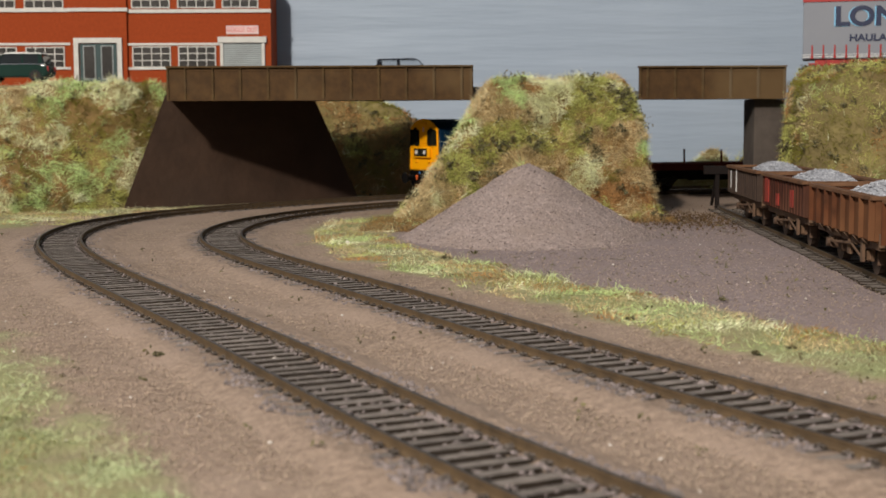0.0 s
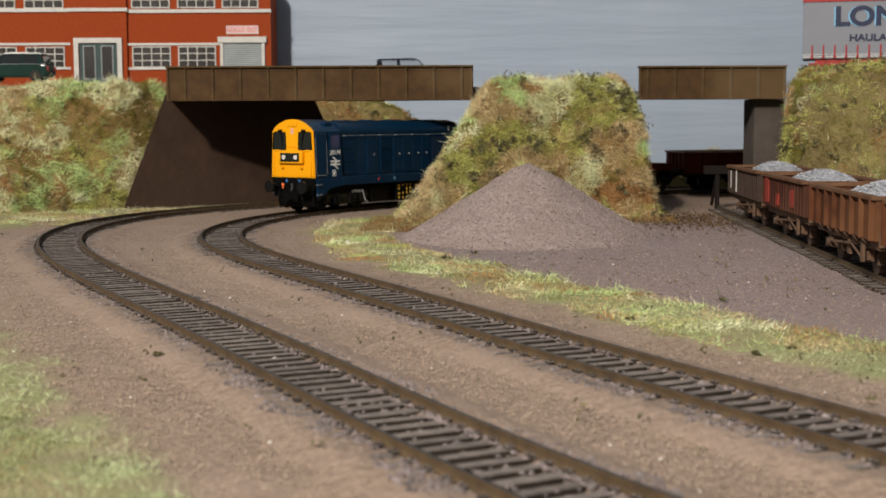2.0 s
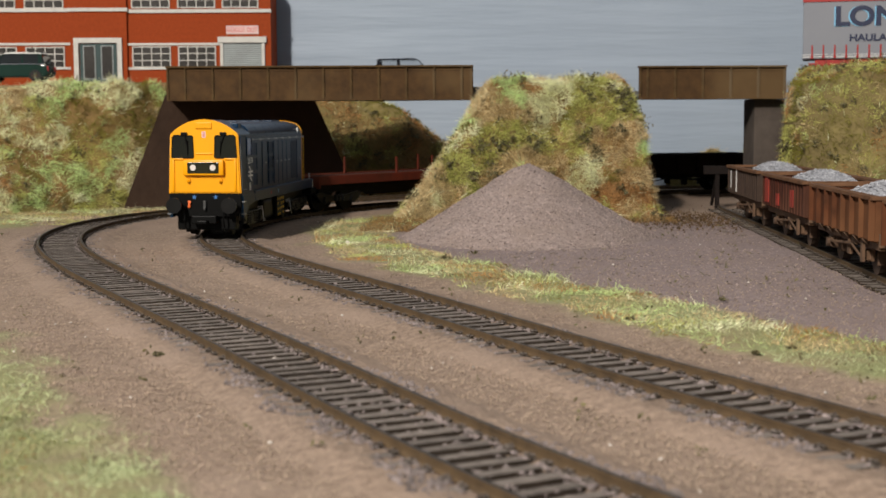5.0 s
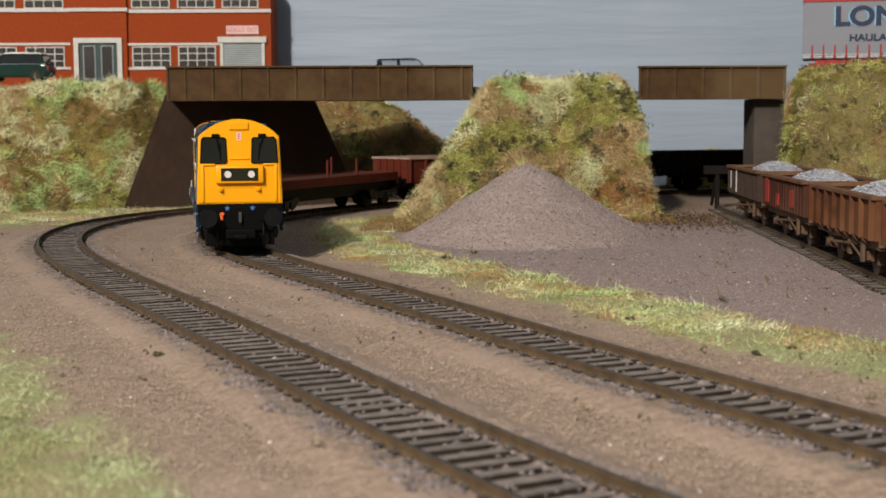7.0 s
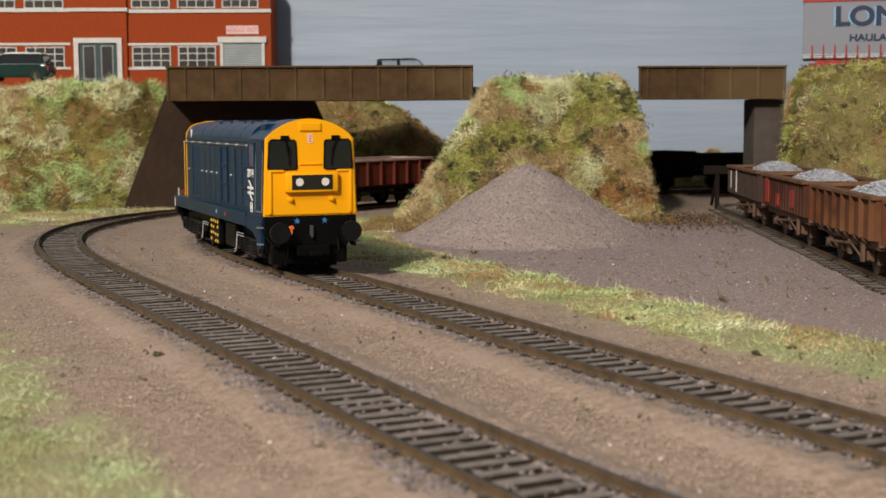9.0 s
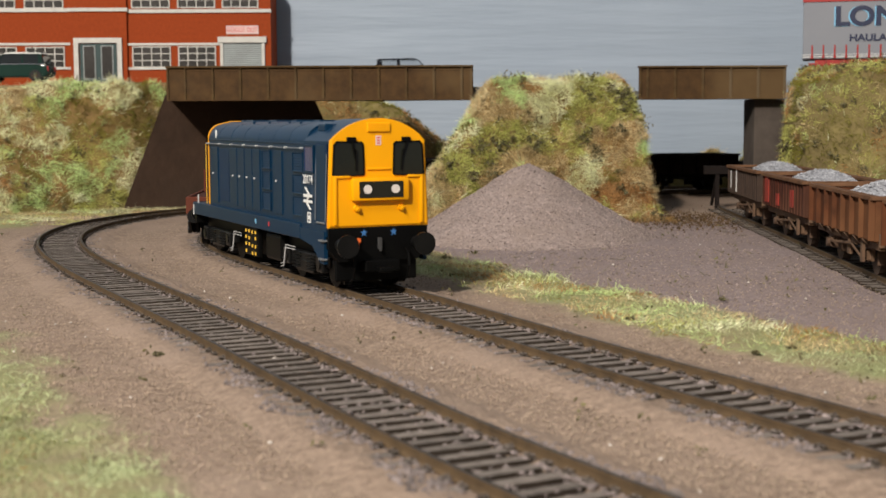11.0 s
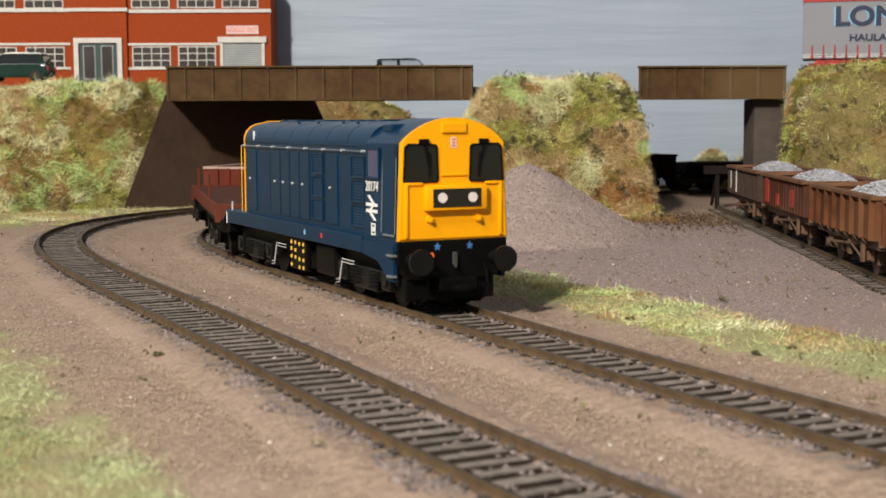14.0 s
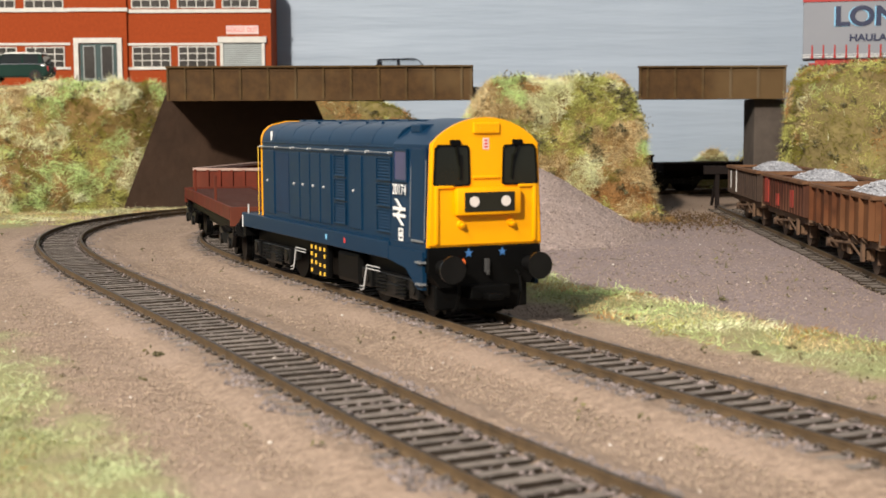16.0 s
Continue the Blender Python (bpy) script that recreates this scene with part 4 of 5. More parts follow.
def flat_wagon(name, length, body, label, group, stanchions=True):
    t = thing(name, label, "wagon", group)
    h = length / 2 - 6
    n = int(h / 2)
    b = B()
    box(b, -h, h, -14, 14, 16.4, 17.0)
    deck = part("deck", b, DECK, t, "dark brown plank deck")
    b = B()
    box(b, -h / n + 0.12, h / n - 0.12, -14, 14, 17.0, 18.6)
    plank = mesh_of("plank", b, DECK)
    for i in range(n):
        o = new("plank", plank)
        o.parent = deck
        o.matrix_basis = pose((-h + 2 * h * (i + 0.5) / n) * MM, 0, 0.12 * MM * (i % 2))
    for s in (-1, 1):
        b = B()
        box(b, -h, h, s * 14.6 - 0.6, s * 14.6 + 0.6, 14.6, 19.4, 0.2)
        part("side_sill", b, body, t)
        b = B()
        box(b, -h, h, s * 11 - 1, s * 11 + 1, 10.4, 15)
        part("sole_bar", b, BLACK, t)
        if stanchions:
            for x in ((h * 0.3, -h * 0.62) if s < 0 else (h * 0.1, -h * 0.35)):
                b = B()
                box(b, x - 0.6, x + 0.6, s * 13.4 - 0.5, s * 13.4 + 0.5, 18.6, 28.5, 0.15)
                part("stanchion", b, body, t)
    for e in (-1, 1):
        b = B()
        box(b, e * h - 0.8, e * h + 0.8, -15.2, 15.2, 12.6, 19.4, 0.2)
        part("head_stock", b, body, t)
        b = B()
        box(b, min(e * h, e * (h - 2)), max(e * h, e * (h - 2)), -14, 14, 9, 14)
        part("buffer_beam", b, BLACK, t)
        for s in (-1, 1):
            buffer_at(t, e * (h + 0.8), s * 11.5, 12, e * 0.7, 2.7)
    for x in (-h * 0.78, h * 0.78):
        wheels(t, (x - 11, x + 11), BLACK)
        for s in (-1, 1):
            b = B()
            prism(b, [(x - 19, 9.5), (x - 15, 5.2), (x + 15, 5.2), (x + 19, 9.5), (x + 16, 10.4), (x + 5, 8.6), (x - 5, 8.6), (x - 16, 10.4)], "y", s * 13.2, s * 14.4)
            for o in (-3, 0, 3):
                rod(b, (x + o, s * 14.2, 5.6), (x + o, s * 14.2, 9.0), 1.1, 8)
            for o in (-11, 11):
                rod(b, (x + o, s * 13.8, 6.2), (x + o, s * 15.2, 6.2), 2.0, 12)
            part("bogie_frame", b, BOGIE_BLACK, t)
    b = B()
    for s in (-1, 1):
        prism(b, [(-h * 0.55, 14.5), (h * 0.55, 14.5), (h * 0.4, 7.5), (-h * 0.4, 7.5)], "y", s * 8.6, s * 9.6)
    part("truss", b, BLACK, t)
    return t


def train_pose(s, front, rear, lead):
    """Pose of a vehicle whose pivots ride on track B: front and rear are the pivots' ways along the line; lead: from the front pivot on to the origin."""
    a, b = on_line(TRACK_B, s - front), on_line(TRACK_B, s - rear)
    d = (a - b).normalized()
    o = a + d * lead
    return pose(o.x * MM, o.y * MM, 0, 0, 0, math.degrees(math.atan2(d.y, d.x)))


# Way of the cab front along track B, second by second.
WAY = ((0.0, 471.5), (0.5, 504.5), (1.0, 535.5), (1.5, 564.5), (2.0, 594), (2.5, 624), (3.0, 653), (3.5, 680), (4.0, 705.5), (4.5, 729.5), (5.0, 752), (5.5, 773), (6.0, 792.5),
       (6.5, 811), (7.0, 829), (7.5, 847.5), (8.0, 866), (8.5, 884), (9.0, 901.5), (9.5, 917.5), (10.0, 931.5), (10.5, 944), (11.0, 955), (11.5, 965), (12.0, 975), (12.5, 985),
       (13.0, 993), (13.5, 999), (14.0, 1004.3), (14.5, 1009.7), (15.0, 1015), (15.5, 1019.8), (16.0, 1023))

loco = locomotive()
# (vehicle, its front end's and rear end's way behind the cab front)
TRAIN = [(flat_wagon("flat_wagon", 163, WAGON_RED, "red bogie flat wagon with stanchions and a plank deck", "wagons of the train"), 155, 319),
         (open_wagon("open_wagon", 102, 27.4, WAGON_RED, BLACK, "red-brown open wagon with ribbed sides and a pale top rail", "wagons of the train", 7, WAGON_PALE), 319, 422),
         (open_wagon("open_wagon", 119, 25.6, SPAN_SHADE, BLACK, "long dark open wagon of the train, bridge shade in its colour", "wagons of the train"), 422, 542),
         (open_wagon("open_wagon", 101, 27.4, SPAN_SHADE, BLACK, "taller dark open wagon of the train, bridge shade in its colour", "wagons of the train"), 542, 644),
         (open_wagon("open_wagon", 87, 25.4, SPAN_SHADE, BLACK, "short dark open wagon of the train, bridge shade in its colour", "wagons of the train"), 644, 732),
         (flat_wagon("flat_wagon", 110, SPAN_SHADE, "dark flat wagon of the train, bridge shade in its colour", "wagons of the train", False), 732, 843)]


def motions():
    walk(loco, [(t, train_pose(s, 27, 124.2, 27)) for t, s in WAY])
    for ob, a, b in TRAIN:
        q = (b - a) * 0.12
        mid = (b - a) / 2 - q
        walk(ob, [(t, train_pose(s, a + q, b - q, -mid)) for t, s in WAY])


# ---- wagons standing on the siding ----
def siding_pose(y):
    x0, y0, h = TRACK_C[0]
    d = (y0 - y) / -math.sin(h)
    return pose((x0 + d * math.cos(h)) * MM, y * MM, -0.9 * MM, 0, 0, math.degrees(h))


def stone_mesh(pts, r0, r1, seed):
    """Small irregular stones at the given places: arrays for pieces()."""
    rr = np.random.RandomState(seed)
    base = np.array([(1, 0, 0), (-1, 0, 0), (0, 1, 0), (0, -1, 0), (0, 0, 1), (0, 0, -1)], float)
    tri = np.array([(0, 2, 4), (2, 1, 4), (1, 3, 4), (3, 0, 4), (2, 0, 5), (1, 2, 5), (3, 1, 5), (0, 3, 5)])
    n = len(pts)
    v = base[None] * rr.uniform(0.6, 1.2, (n, 6, 1)) + rr.uniform(-0.25, 0.25, (n, 6, 3))
    a = rr.uniform(0, 6.28, n)
    c, s = np.cos(a)[:, None], np.sin(a)[:, None]
    v = np.stack([v[..., 0] * c - v[..., 1] * s, v[..., 0] * s + v[..., 1] * c, v[..., 2] * 0.75], -1)
    v = v * rr.uniform(r0, r1, (n, 1, 1)) + np.asarray(pts)[:, None]
    return v.reshape(-1, 3), (tri[None] + np.arange(n)[:, None, None] * 6).reshape(-1, 3).tolist()


def ballast_in(wagon, h, top, seed):
    b = B()
    nx, ny = 40, 16
    grid = [[b.verts.new((-h + 2 * h * i / nx, -14 + 28 * k / ny, top - 5 + 8.0 * max(0, 1 - ((i / nx - 0.55) / 0.33) ** 2) * max(0, 1 - ((k / ny - 0.5) / 0.5) ** 2) ** 0.8)) for k in range(ny + 1)] for i in range(nx + 1)]
    for i in range(nx):
        for k in range(ny):
            b.faces.new((grid[i][k], grid[i + 1][k], grid[i + 1][k + 1], grid[i][k + 1]))
    co = np.array([v.co[:] for r in grid for v in r])
    load = single("ballast_load", b, BALLAST_LOAD, "pale grey ballast heaped in a wagon", "ballast")
    rr = np.random.RandomState(seed)
    k = rr.randint(0, len(co), 2600)
    pts = co[k] + rr.uniform(-0.9, 0.9, (2600, 3)) * (1, 1, 0.3)
    v, f = stone_mesh(pts, 0.35, 0.8, seed)
    pieces("loose_ballast", BALLAST_LOAD, load, v, f, "stuff", "loose grey ballast stones")
    load.matrix_basis = wagon.matrix_basis.copy()
    return load


for y, body, lab, pt in ((664, WAGON_GREY, "dusty grey-brown ballast wagon with white streaks", [(-34, -32, 15, 24, WHITE), (-17, -15.5, 14, 25, WHITE)]),
                         (562, WAGON_DARK, "dark maroon ballast wagon with bright red patches", [(-38, -30, 14, 25, PATCH_RED), (-12, -7, 14, 19, PATCH_RED), (18, 24, 15, 22, PATCH_RED)]),
                         (460, WAGON_BROWN, "rusty brown ballast wagon with ribbed sides", None),
                         (358, WAGON_BROWN, "rusty brown ballast wagon coupled behind the others", None)):
    w = open_wagon("ballast_wagon", 100, 26.4, body, RUST_FRAME, lab, "wagons on the siding", 15 if y > 500 else 7, WAGON_CAP, pt, 12.5, y < 500, 0.6 if y > 500 else 1.6)
    w.matrix_basis = siding_pose(y)
    ballast_in(w, 43, 26.4, int(y))


# ---- brick works ----
def works():
    t = thing("brick_works", "orange brick factory with white bands and metal-framed windows", "building")
    y, z0 = 1000, 77.0
    X0, X1 = -345, -125
    b = B()
    box(b, X0, X1, y, y + 36, z0 - 4, 153)
    part("wall", b, BRICK, t)
    b = B()
    box(b, -271, -229.5, y - 3.0, y, z0 - 2, 154)
    part("projecting_bay", b, BRICK, t)

    def band(x0, x1, z, h, d, name="string_course"):
        b = B()
        box(b, x0, x1, y - d, y, z, z + h, 0.15)
        part(name, b, TRIM, t, "white painted band")
    band(X0, -271, 129.0, 2.6, 1.4)
    band(-272, -228.5, 129.0, 2.6, 4.4)
    band(-229, X1 + 0.6, 128.0, 2.6, 1.4)
    band(X0, -271, 105.0, 1.8, 1.2)
    band(-229.5, -161.5, 104.5, 1.8, 1.2)
    band(X0, -271, 87.4, 1.8, 1.2)
    band(-229.5, -161.5, 87.0, 1.8, 1.2)

    def window(x0, x1, z, h, cols, rows):
        b = B()
        box(b, x0, x1, y - 0.5, y + 0.2, z, z + h)
        w = part("window", b, PANE, t, "dark glazed window")
        b = B()
        rim(b, [(x0 - .3, z - .3), (x1 + .3, z - .3), (x1 + .3, z + h + .3), (x0 - .3, z + h + .3)], [(x0 + .5, z + .5), (x1 - .5, z + .5), (x1 - .5, z + h - .5), (x0 + .5, z + h - .5)], "y", y - 1.1, y - 0.5)
        part("window_frame", b, TRIM, w, "white window frame")
        for i in range(1, cols):
            b = B()
            x = x0 + (x1 - x0) * i / cols
            box(b, x - 0.3, x + 0.3, y - 0.95, y - 0.5, z, z + h)
            part("glazing_bar", b, TRIM, w)
        for i in range(1, rows):
            b = B()
            zz = z + h * i / rows
            box(b, x0, x1, y - 0.9, y - 0.5, zz - 0.3, zz + 0.3)
            part("glazing_bar", b, TRIM, w)
    for x0, x1 in ((-226, -198.5), (-192.5, -165.5), (-304, -276), (-340, -311)):
        window(x0, x1, 88.8, 14.8, 4, 3)
        window(x0, x1, 131.8, 17, 4, 3)
    window(-160, -134, 131.8, 17, 4, 3)
    for x0, x1 in ((-267, -260), (-254, -247), (-241, -234)):
        window(x0, x1, 131.8, 17, 2, 3)
    # entrance
    b = B()
    box(b, -264, -237, y - 3.4, y - 2.6, z0, 106)
    d = part("entrance_door", b, DOOR_GREEN, t, "dark green double door")
    for x0, x1 in ((-261.5, -252.5), (-248.5, -239.5)):
        b = B()
        box(b, x0, x1, y - 3.8, y - 3.3, 80, 104.5)
        p = part("door_glass", b, PANE, d)
        b = B()
        rim(b, [(x0, 80), (x1, 80), (x1, 104.5), (x0, 104.5)], [(x0 + .7, 80.7), (x1 - .7, 80.7), (x1 - .7, 103.8), (x0 + .7, 103.8)], "y", y - 4.2, y - 3.7)
        part("door_frame", b, SHUTTER, p)
    b = B()
    rim(b, [(-268, z0 - 2), (-233, z0 - 2), (-233, 110), (-268, 110)], [(-264.6, z0 - 1.5), (-236.4, z0 - 1.5), (-236.4, 106.4), (-264.6, 106.4)], "y", y - 5.2, y - 2.8)
    part("door_surround", b, TRIM, t, "white door surround")
    # roller door
    b = B()
    prism(b, [(y - 0.3, z0), (y - 0.3, z0 + 29)] + [(y - 0.9 - 0.35 * (i % 2), z0 + 29 - i * 0.725) for i in range(41)], "x", -160, -131)
    part("roller_shutter", b, SHUTTER, t, "grey corrugated roller shutter")
    b = B()
    rim(b, [(-162, z0 - 2), (-129.5, z0 - 2), (-129.5, 109.5), (-162, 109.5)], [(-159.8, z0 - 1), (-131.6, z0 - 1), (-131.6, 106.2), (-159.8, 106.2)], "y", y - 1.9, y - 0.2)
    box(b, -163.5, -128, y - 2.8, y - 0.2, 106.2, 110.6, 0.2)
    part("shutter_frame", b, TRIM, t, "white shutter frame")
    b = B()
    box(b, -157.5, -134, y - 0.9, y - 0.1, 112.6, 118.6)
    s = part("sign_board", b, SIGN_PINK, t, "pale sign reading GOODS OUT")
    words("GOODS OUT", 5.2, RED_INK, "lettering", s, pose(-145.8, y - 1.0, 115.5, 90), 0.2, 0.0, 0.72)
    return t


works()


# ---- cars and lorry trailer ----
def car(paint, label, x, y, z, rz, white_roof=False, clear_glass=False):
    t = thing("small_car", label, "car", "parked cars", x=x, y=y, z=z, rz=rz)
    b = B()
    prof = [(-23.5, 4), (-23.8, 8), (-22.5, 11.2), (-10, 11.8), (10, 12.0), (20, 11.4), (23.3, 9.0), (23.6, 4.5), (22, 2.8), (-22, 2.8)]
    prism(b, prof, "y", -10.6, 10.6)
    bmesh.ops.bevel(b, geom=b.edges[:], offset=0.9, segments=2, affect="EDGES")
    body = part("body", b, paint, t, smooth=True)
    b = B()
    cab_p = [(-22.0, 11.2), (-19.5, 18.0), (-17.5, 18.9), (2, 19.3), (5.0, 18.7), (11.5, 11.8)]
    prism(b, cab_p, "y", -9.4, 9.4)
    bmesh.ops.bevel(b, geom=b.edges[:], offset=0.7, segments=2, affect="EDGES")
    part("glasshouse", b, CAR_CLEAR if clear_glass else CAR_GLASS, body, "clear car glass" if clear_glass else "dark car glass", smooth=True)
    b = B()
    prism(b, [(-20.8, 18.4), (-18.0, 19.2), (2, 19.6), (5.8, 18.8), (5.0, 18.5), (-18, 18.5)], "y", -9.3, 9.3)
    part("roof", b, WHITE if white_roof else paint, body, smooth=True)
    for s in (-1, 1):
        for x0, x1, z0, z1 in ((-7.5, -6.2, 11.5, 18.6), (-19.8, -17.5, 11.5, 18.2)):
            b = B()
            box(b, x0, x1, s * 9.4 - 0.2, s * 9.4 + 0.2, z0, z1)
            part("pillar", b, paint, body)
        b = B()
        prism(b, [(5.2, 18.6), (6.4, 18.2), (12.2, 11.8), (11.0, 11.8)], "y", s * 9.2, s * 9.6)
        part("pillar", b, paint, body)
        b = B()
        box(b, -22, 12, s * 10.65 - 0.1, s * 10.65 + 0.1, 11.4, 11.9)
        part("chrome_strip", b, CHROME, body)
        for x in (-15.5, 15.5):
            b = B()
            rod(b, (x, s * 7.6, 3.9), (x, s * 10.9, 3.9), 3.9, 24)
            w = part("wheel", b, TYRE, t, "black tyre")
            b = B()
            rod(b, (x, s * 10.8, 3.9), (x, s * 11.1, 3.9), 0.8, 8)
            for i in range(10):
                a = i * math.pi / 5
                rod(b, (x, s * 11.0, 3.9), (x + 2.6 * math.cos(a), s * 11.0, 3.9 + 2.6 * math.sin(a)), 0.22, 5)
            part("rim", b, CHROME, w)
        b = B()
        rod(b, (22.6, s * 7.6, 8.6), (23.9, s * 7.6, 8.6), 1.7, 14)
        part("headlight", b, CHROME, body)
        b = B()
        box(b, -24.1, -22.8, s * 8.6 - 1.0, s * 8.6 + 1.0, 7.0, 10.2, 0.3)
        part("tail_light", b, TRAILER_RED, body)
    return t


car(CAR_GREEN, "dark green small car parked by the works", -288, 925, 76.4, 180, True)
car(CAR_BLACK, "black small car with pale roof line on the bridge", -20.5, 856, 68.2, 0, clear_glass=True)


def trailer():
    t = thing("lorry_trailer", "grey curtain-sided lorry trailer with red frame", "trailer")
    y, x0, x1 = 905, 238.5, 400
    b = B()
    box(b, x0, x1, y, y + 34, 88.5, 136, 0.5)
    body = part("body", b, TRAILER, t)
    b = B()
    box(b, x0 - 0.3, x1, y - 0.6, y + 34.6, 125.6, 128.6, 0.2)
    part("top_rail", b, TRAILER_RED, body, "red roof rail")
    b = B()
    box(b, x0 - 0.2, x1, y - 0.5, y + 34.4, 89.6, 90.1)
    box(b, x0 - 0.2, x1, y - 0.5, y + 34.4, 91.2, 91.5)
    part("curtain_hem", b, WHITE, body)
    for i in range(20):
        x = x0 + 6 + i * 7.2
        b = B()
        box(b, x - 0.5, x + 0.5, y - 0.8, y, 88.8, 97.5, 0.1)
        prism(b, [(x - 1.0, 89), (x + 1.0, 89), (x, 93)], "y", y - 1.0, y - 0.6)
        part("strap", b, TRAILER_RED, body, "red curtain strap")
    b = B()
    box(b, x0 + 8, x1, y + 2, y + 32, 84, 89.5, 0.3)
    box(b, x0 + 4, x0 + 16, y + 4, y + 30, 80, 86, 0.3)
    part("chassis", b, TRAILER_RED, t, "red chassis frame")
    for yy in (y + 4, y + 26):
        b = B()
        rod(b, (x0 + 20, yy, 73), (x0 + 20, yy, 86), 1.2, 8)
        box(b, x0 + 17, x0 + 23, yy - 3, yy + 3, 72, 73.2)
        part("landing_leg", b, TRAILER_RED, t)
    for dx, dz, dd, mm in ((-0.9, -0.2, 0.3, SKYCYAN), (0, 0, 0.5, NAVY)):
        words("LON", 17.2, mm, "lettering", body, pose(278.5 + dx, y - dd, 115.4 + dz, 90), 0.3, 0.62, 1.12)
    words("HAULAGE", 6.2, NAVY, "lettering", body, pose(284.0, y - 0.4, 101.8, 90), 0.3, 0.22, 1.16)
    corner = pose(x0 * MM, y * MM, 0)
    t.matrix_basis = corner @ pose(0, 0, 0, 0, 0, -15) @ corner.inverted()
    return t


trailer()


# ---- buffer stop ----
def buffer_stop(x, y, rz):
    t = thing("buffer_stop", "dark rusty rail-built buffer stop at the siding's end", "buffer stop", x=x, y=y, z=0, rz=rz)
    b = B()
    box(b, -2, 2, -17, 17, 17, 22, 0.3)
    part("beam", b, SPAN_SHADE, t)
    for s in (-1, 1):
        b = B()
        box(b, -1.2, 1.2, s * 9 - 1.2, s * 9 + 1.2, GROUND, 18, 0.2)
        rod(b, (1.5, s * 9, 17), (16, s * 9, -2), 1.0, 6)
        part("post", b, SPAN_SHADE, t)
    return t


buffer_stop(171, 800, 90)



# ---- static grass, flock and loose stones ----
def surface(fn, x0, x1, y0, y1, n, seed, res=1.6):
    """Random places and slopes on a heap's surface, even by area."""
    rr = np.random.RandomState(seed)
    gx, gy = np.meshgrid(np.arange(x0, x1, res), np.arange(y0, y1, res))
    _, _, z = fn(gx, gy)
    zy, zx = np.gradient(z, res)
    ok = z > GROUND - 0.4
    w = (np.sqrt(1 + zx ** 2 + zy ** 2) * ok * (zy > -1.2)).ravel()
    k = rr.choice(len(w), n, p=w / w.sum())
    dx, dy = rr.uniform(-res / 2, res / 2, n), rr.uniform(-res / 2, res / 2, n)
    fx, fy = zx.ravel()[k], zy.ravel()[k]
    p = np.stack([gx.ravel()[k] + dx, gy.ravel()[k] + dy, z.ravel()[k] + dx * fx + dy * fy], -1)
    nrm = np.stack([-fx, -fy, np.ones(n)], -1)
    return p, nrm / np.linalg.norm(nrm, axis=1)[:, None]


def swirl(p, scale, seed):
    """A smooth random direction at each place."""
    f = np.frompyfunc(lambda a, b, c, o: noise.noise((a * scale + o, b * scale, c * scale + seed)), 4, 1)
    return np.stack([f(p[:, 0], p[:, 1], p[:, 2], o).astype(float) for o in (0.0, 31.0, 67.0)], -1)


def blades(p, nrm, l0, l1, w, seed, lean=0.9, comb=None):
    """Thin fibres standing off a surface, combed along a direction field: arrays for pieces()."""
    rr = np.random.RandomState(seed)
    n = len(p)
    d = nrm + rr.normal(0, lean, (n, 3)) * (1, 1, 0.6)
    if comb is not None:
        d = d + comb
    d /= np.linalg.norm(d, axis=1)[:, None]
    side = np.cross(d, rr.normal(0, 1, (n, 3)))
    side /= np.linalg.norm(side, axis=1)[:, None] + 1e-9
    l = rr.uniform(l0, l1, (n, 1))
    a, b, c = p - side * w - d * 0.3, p + side * w - d * 0.3, p + d * l + rr.normal(0, 0.15, (n, 3)) * l
    v = np.stack([a, b, c], 1).reshape(-1, 3)
    return v, np.arange(3 * n).reshape(-1, 3).tolist()


def flakes(p, nrm, r0, r1, seed):
    """Small bent leaf flakes: arrays for pieces()."""
    rr = np.random.RandomState(seed)
    n = len(p)
    u = rr.normal(0, 1, (n, 3))
    u /= np.linalg.norm(u, axis=1)[:, None]
    v = np.cross(u, rr.normal(0, 1, (n, 3)))
    v /= np.linalg.norm(v, axis=1)[:, None]
    r = rr.uniform(r0, r1, (n, 1))
    o = p + nrm * rr.uniform(0.2, 2.2, (n, 1))
    q = np.stack([o - u * r, o + v * r * 0.6, o + u * r + np.cross(u, v) * r * 0.4, o - v * r * 0.6], 1).reshape(-1, 3)
    f = np.array([(0, 1, 2), (0, 2, 3)])
    return q, (f[None] + np.arange(n)[:, None, None] * 4).reshape(-1, 3).tolist()


FIBRES = (("straw_fibre", STRAW, 2.4, 5.4), ("tan_fibre", TAN, 1.8, 4.2), ("lime_fibre", LIME, 2.2, 5.0), ("olive_fibre", OLIVE, 1.4, 3.2), ("mint_fibre", MINT, 2.6, 5.6), ("frost_fibre", FROST, 2.8, 6.4))


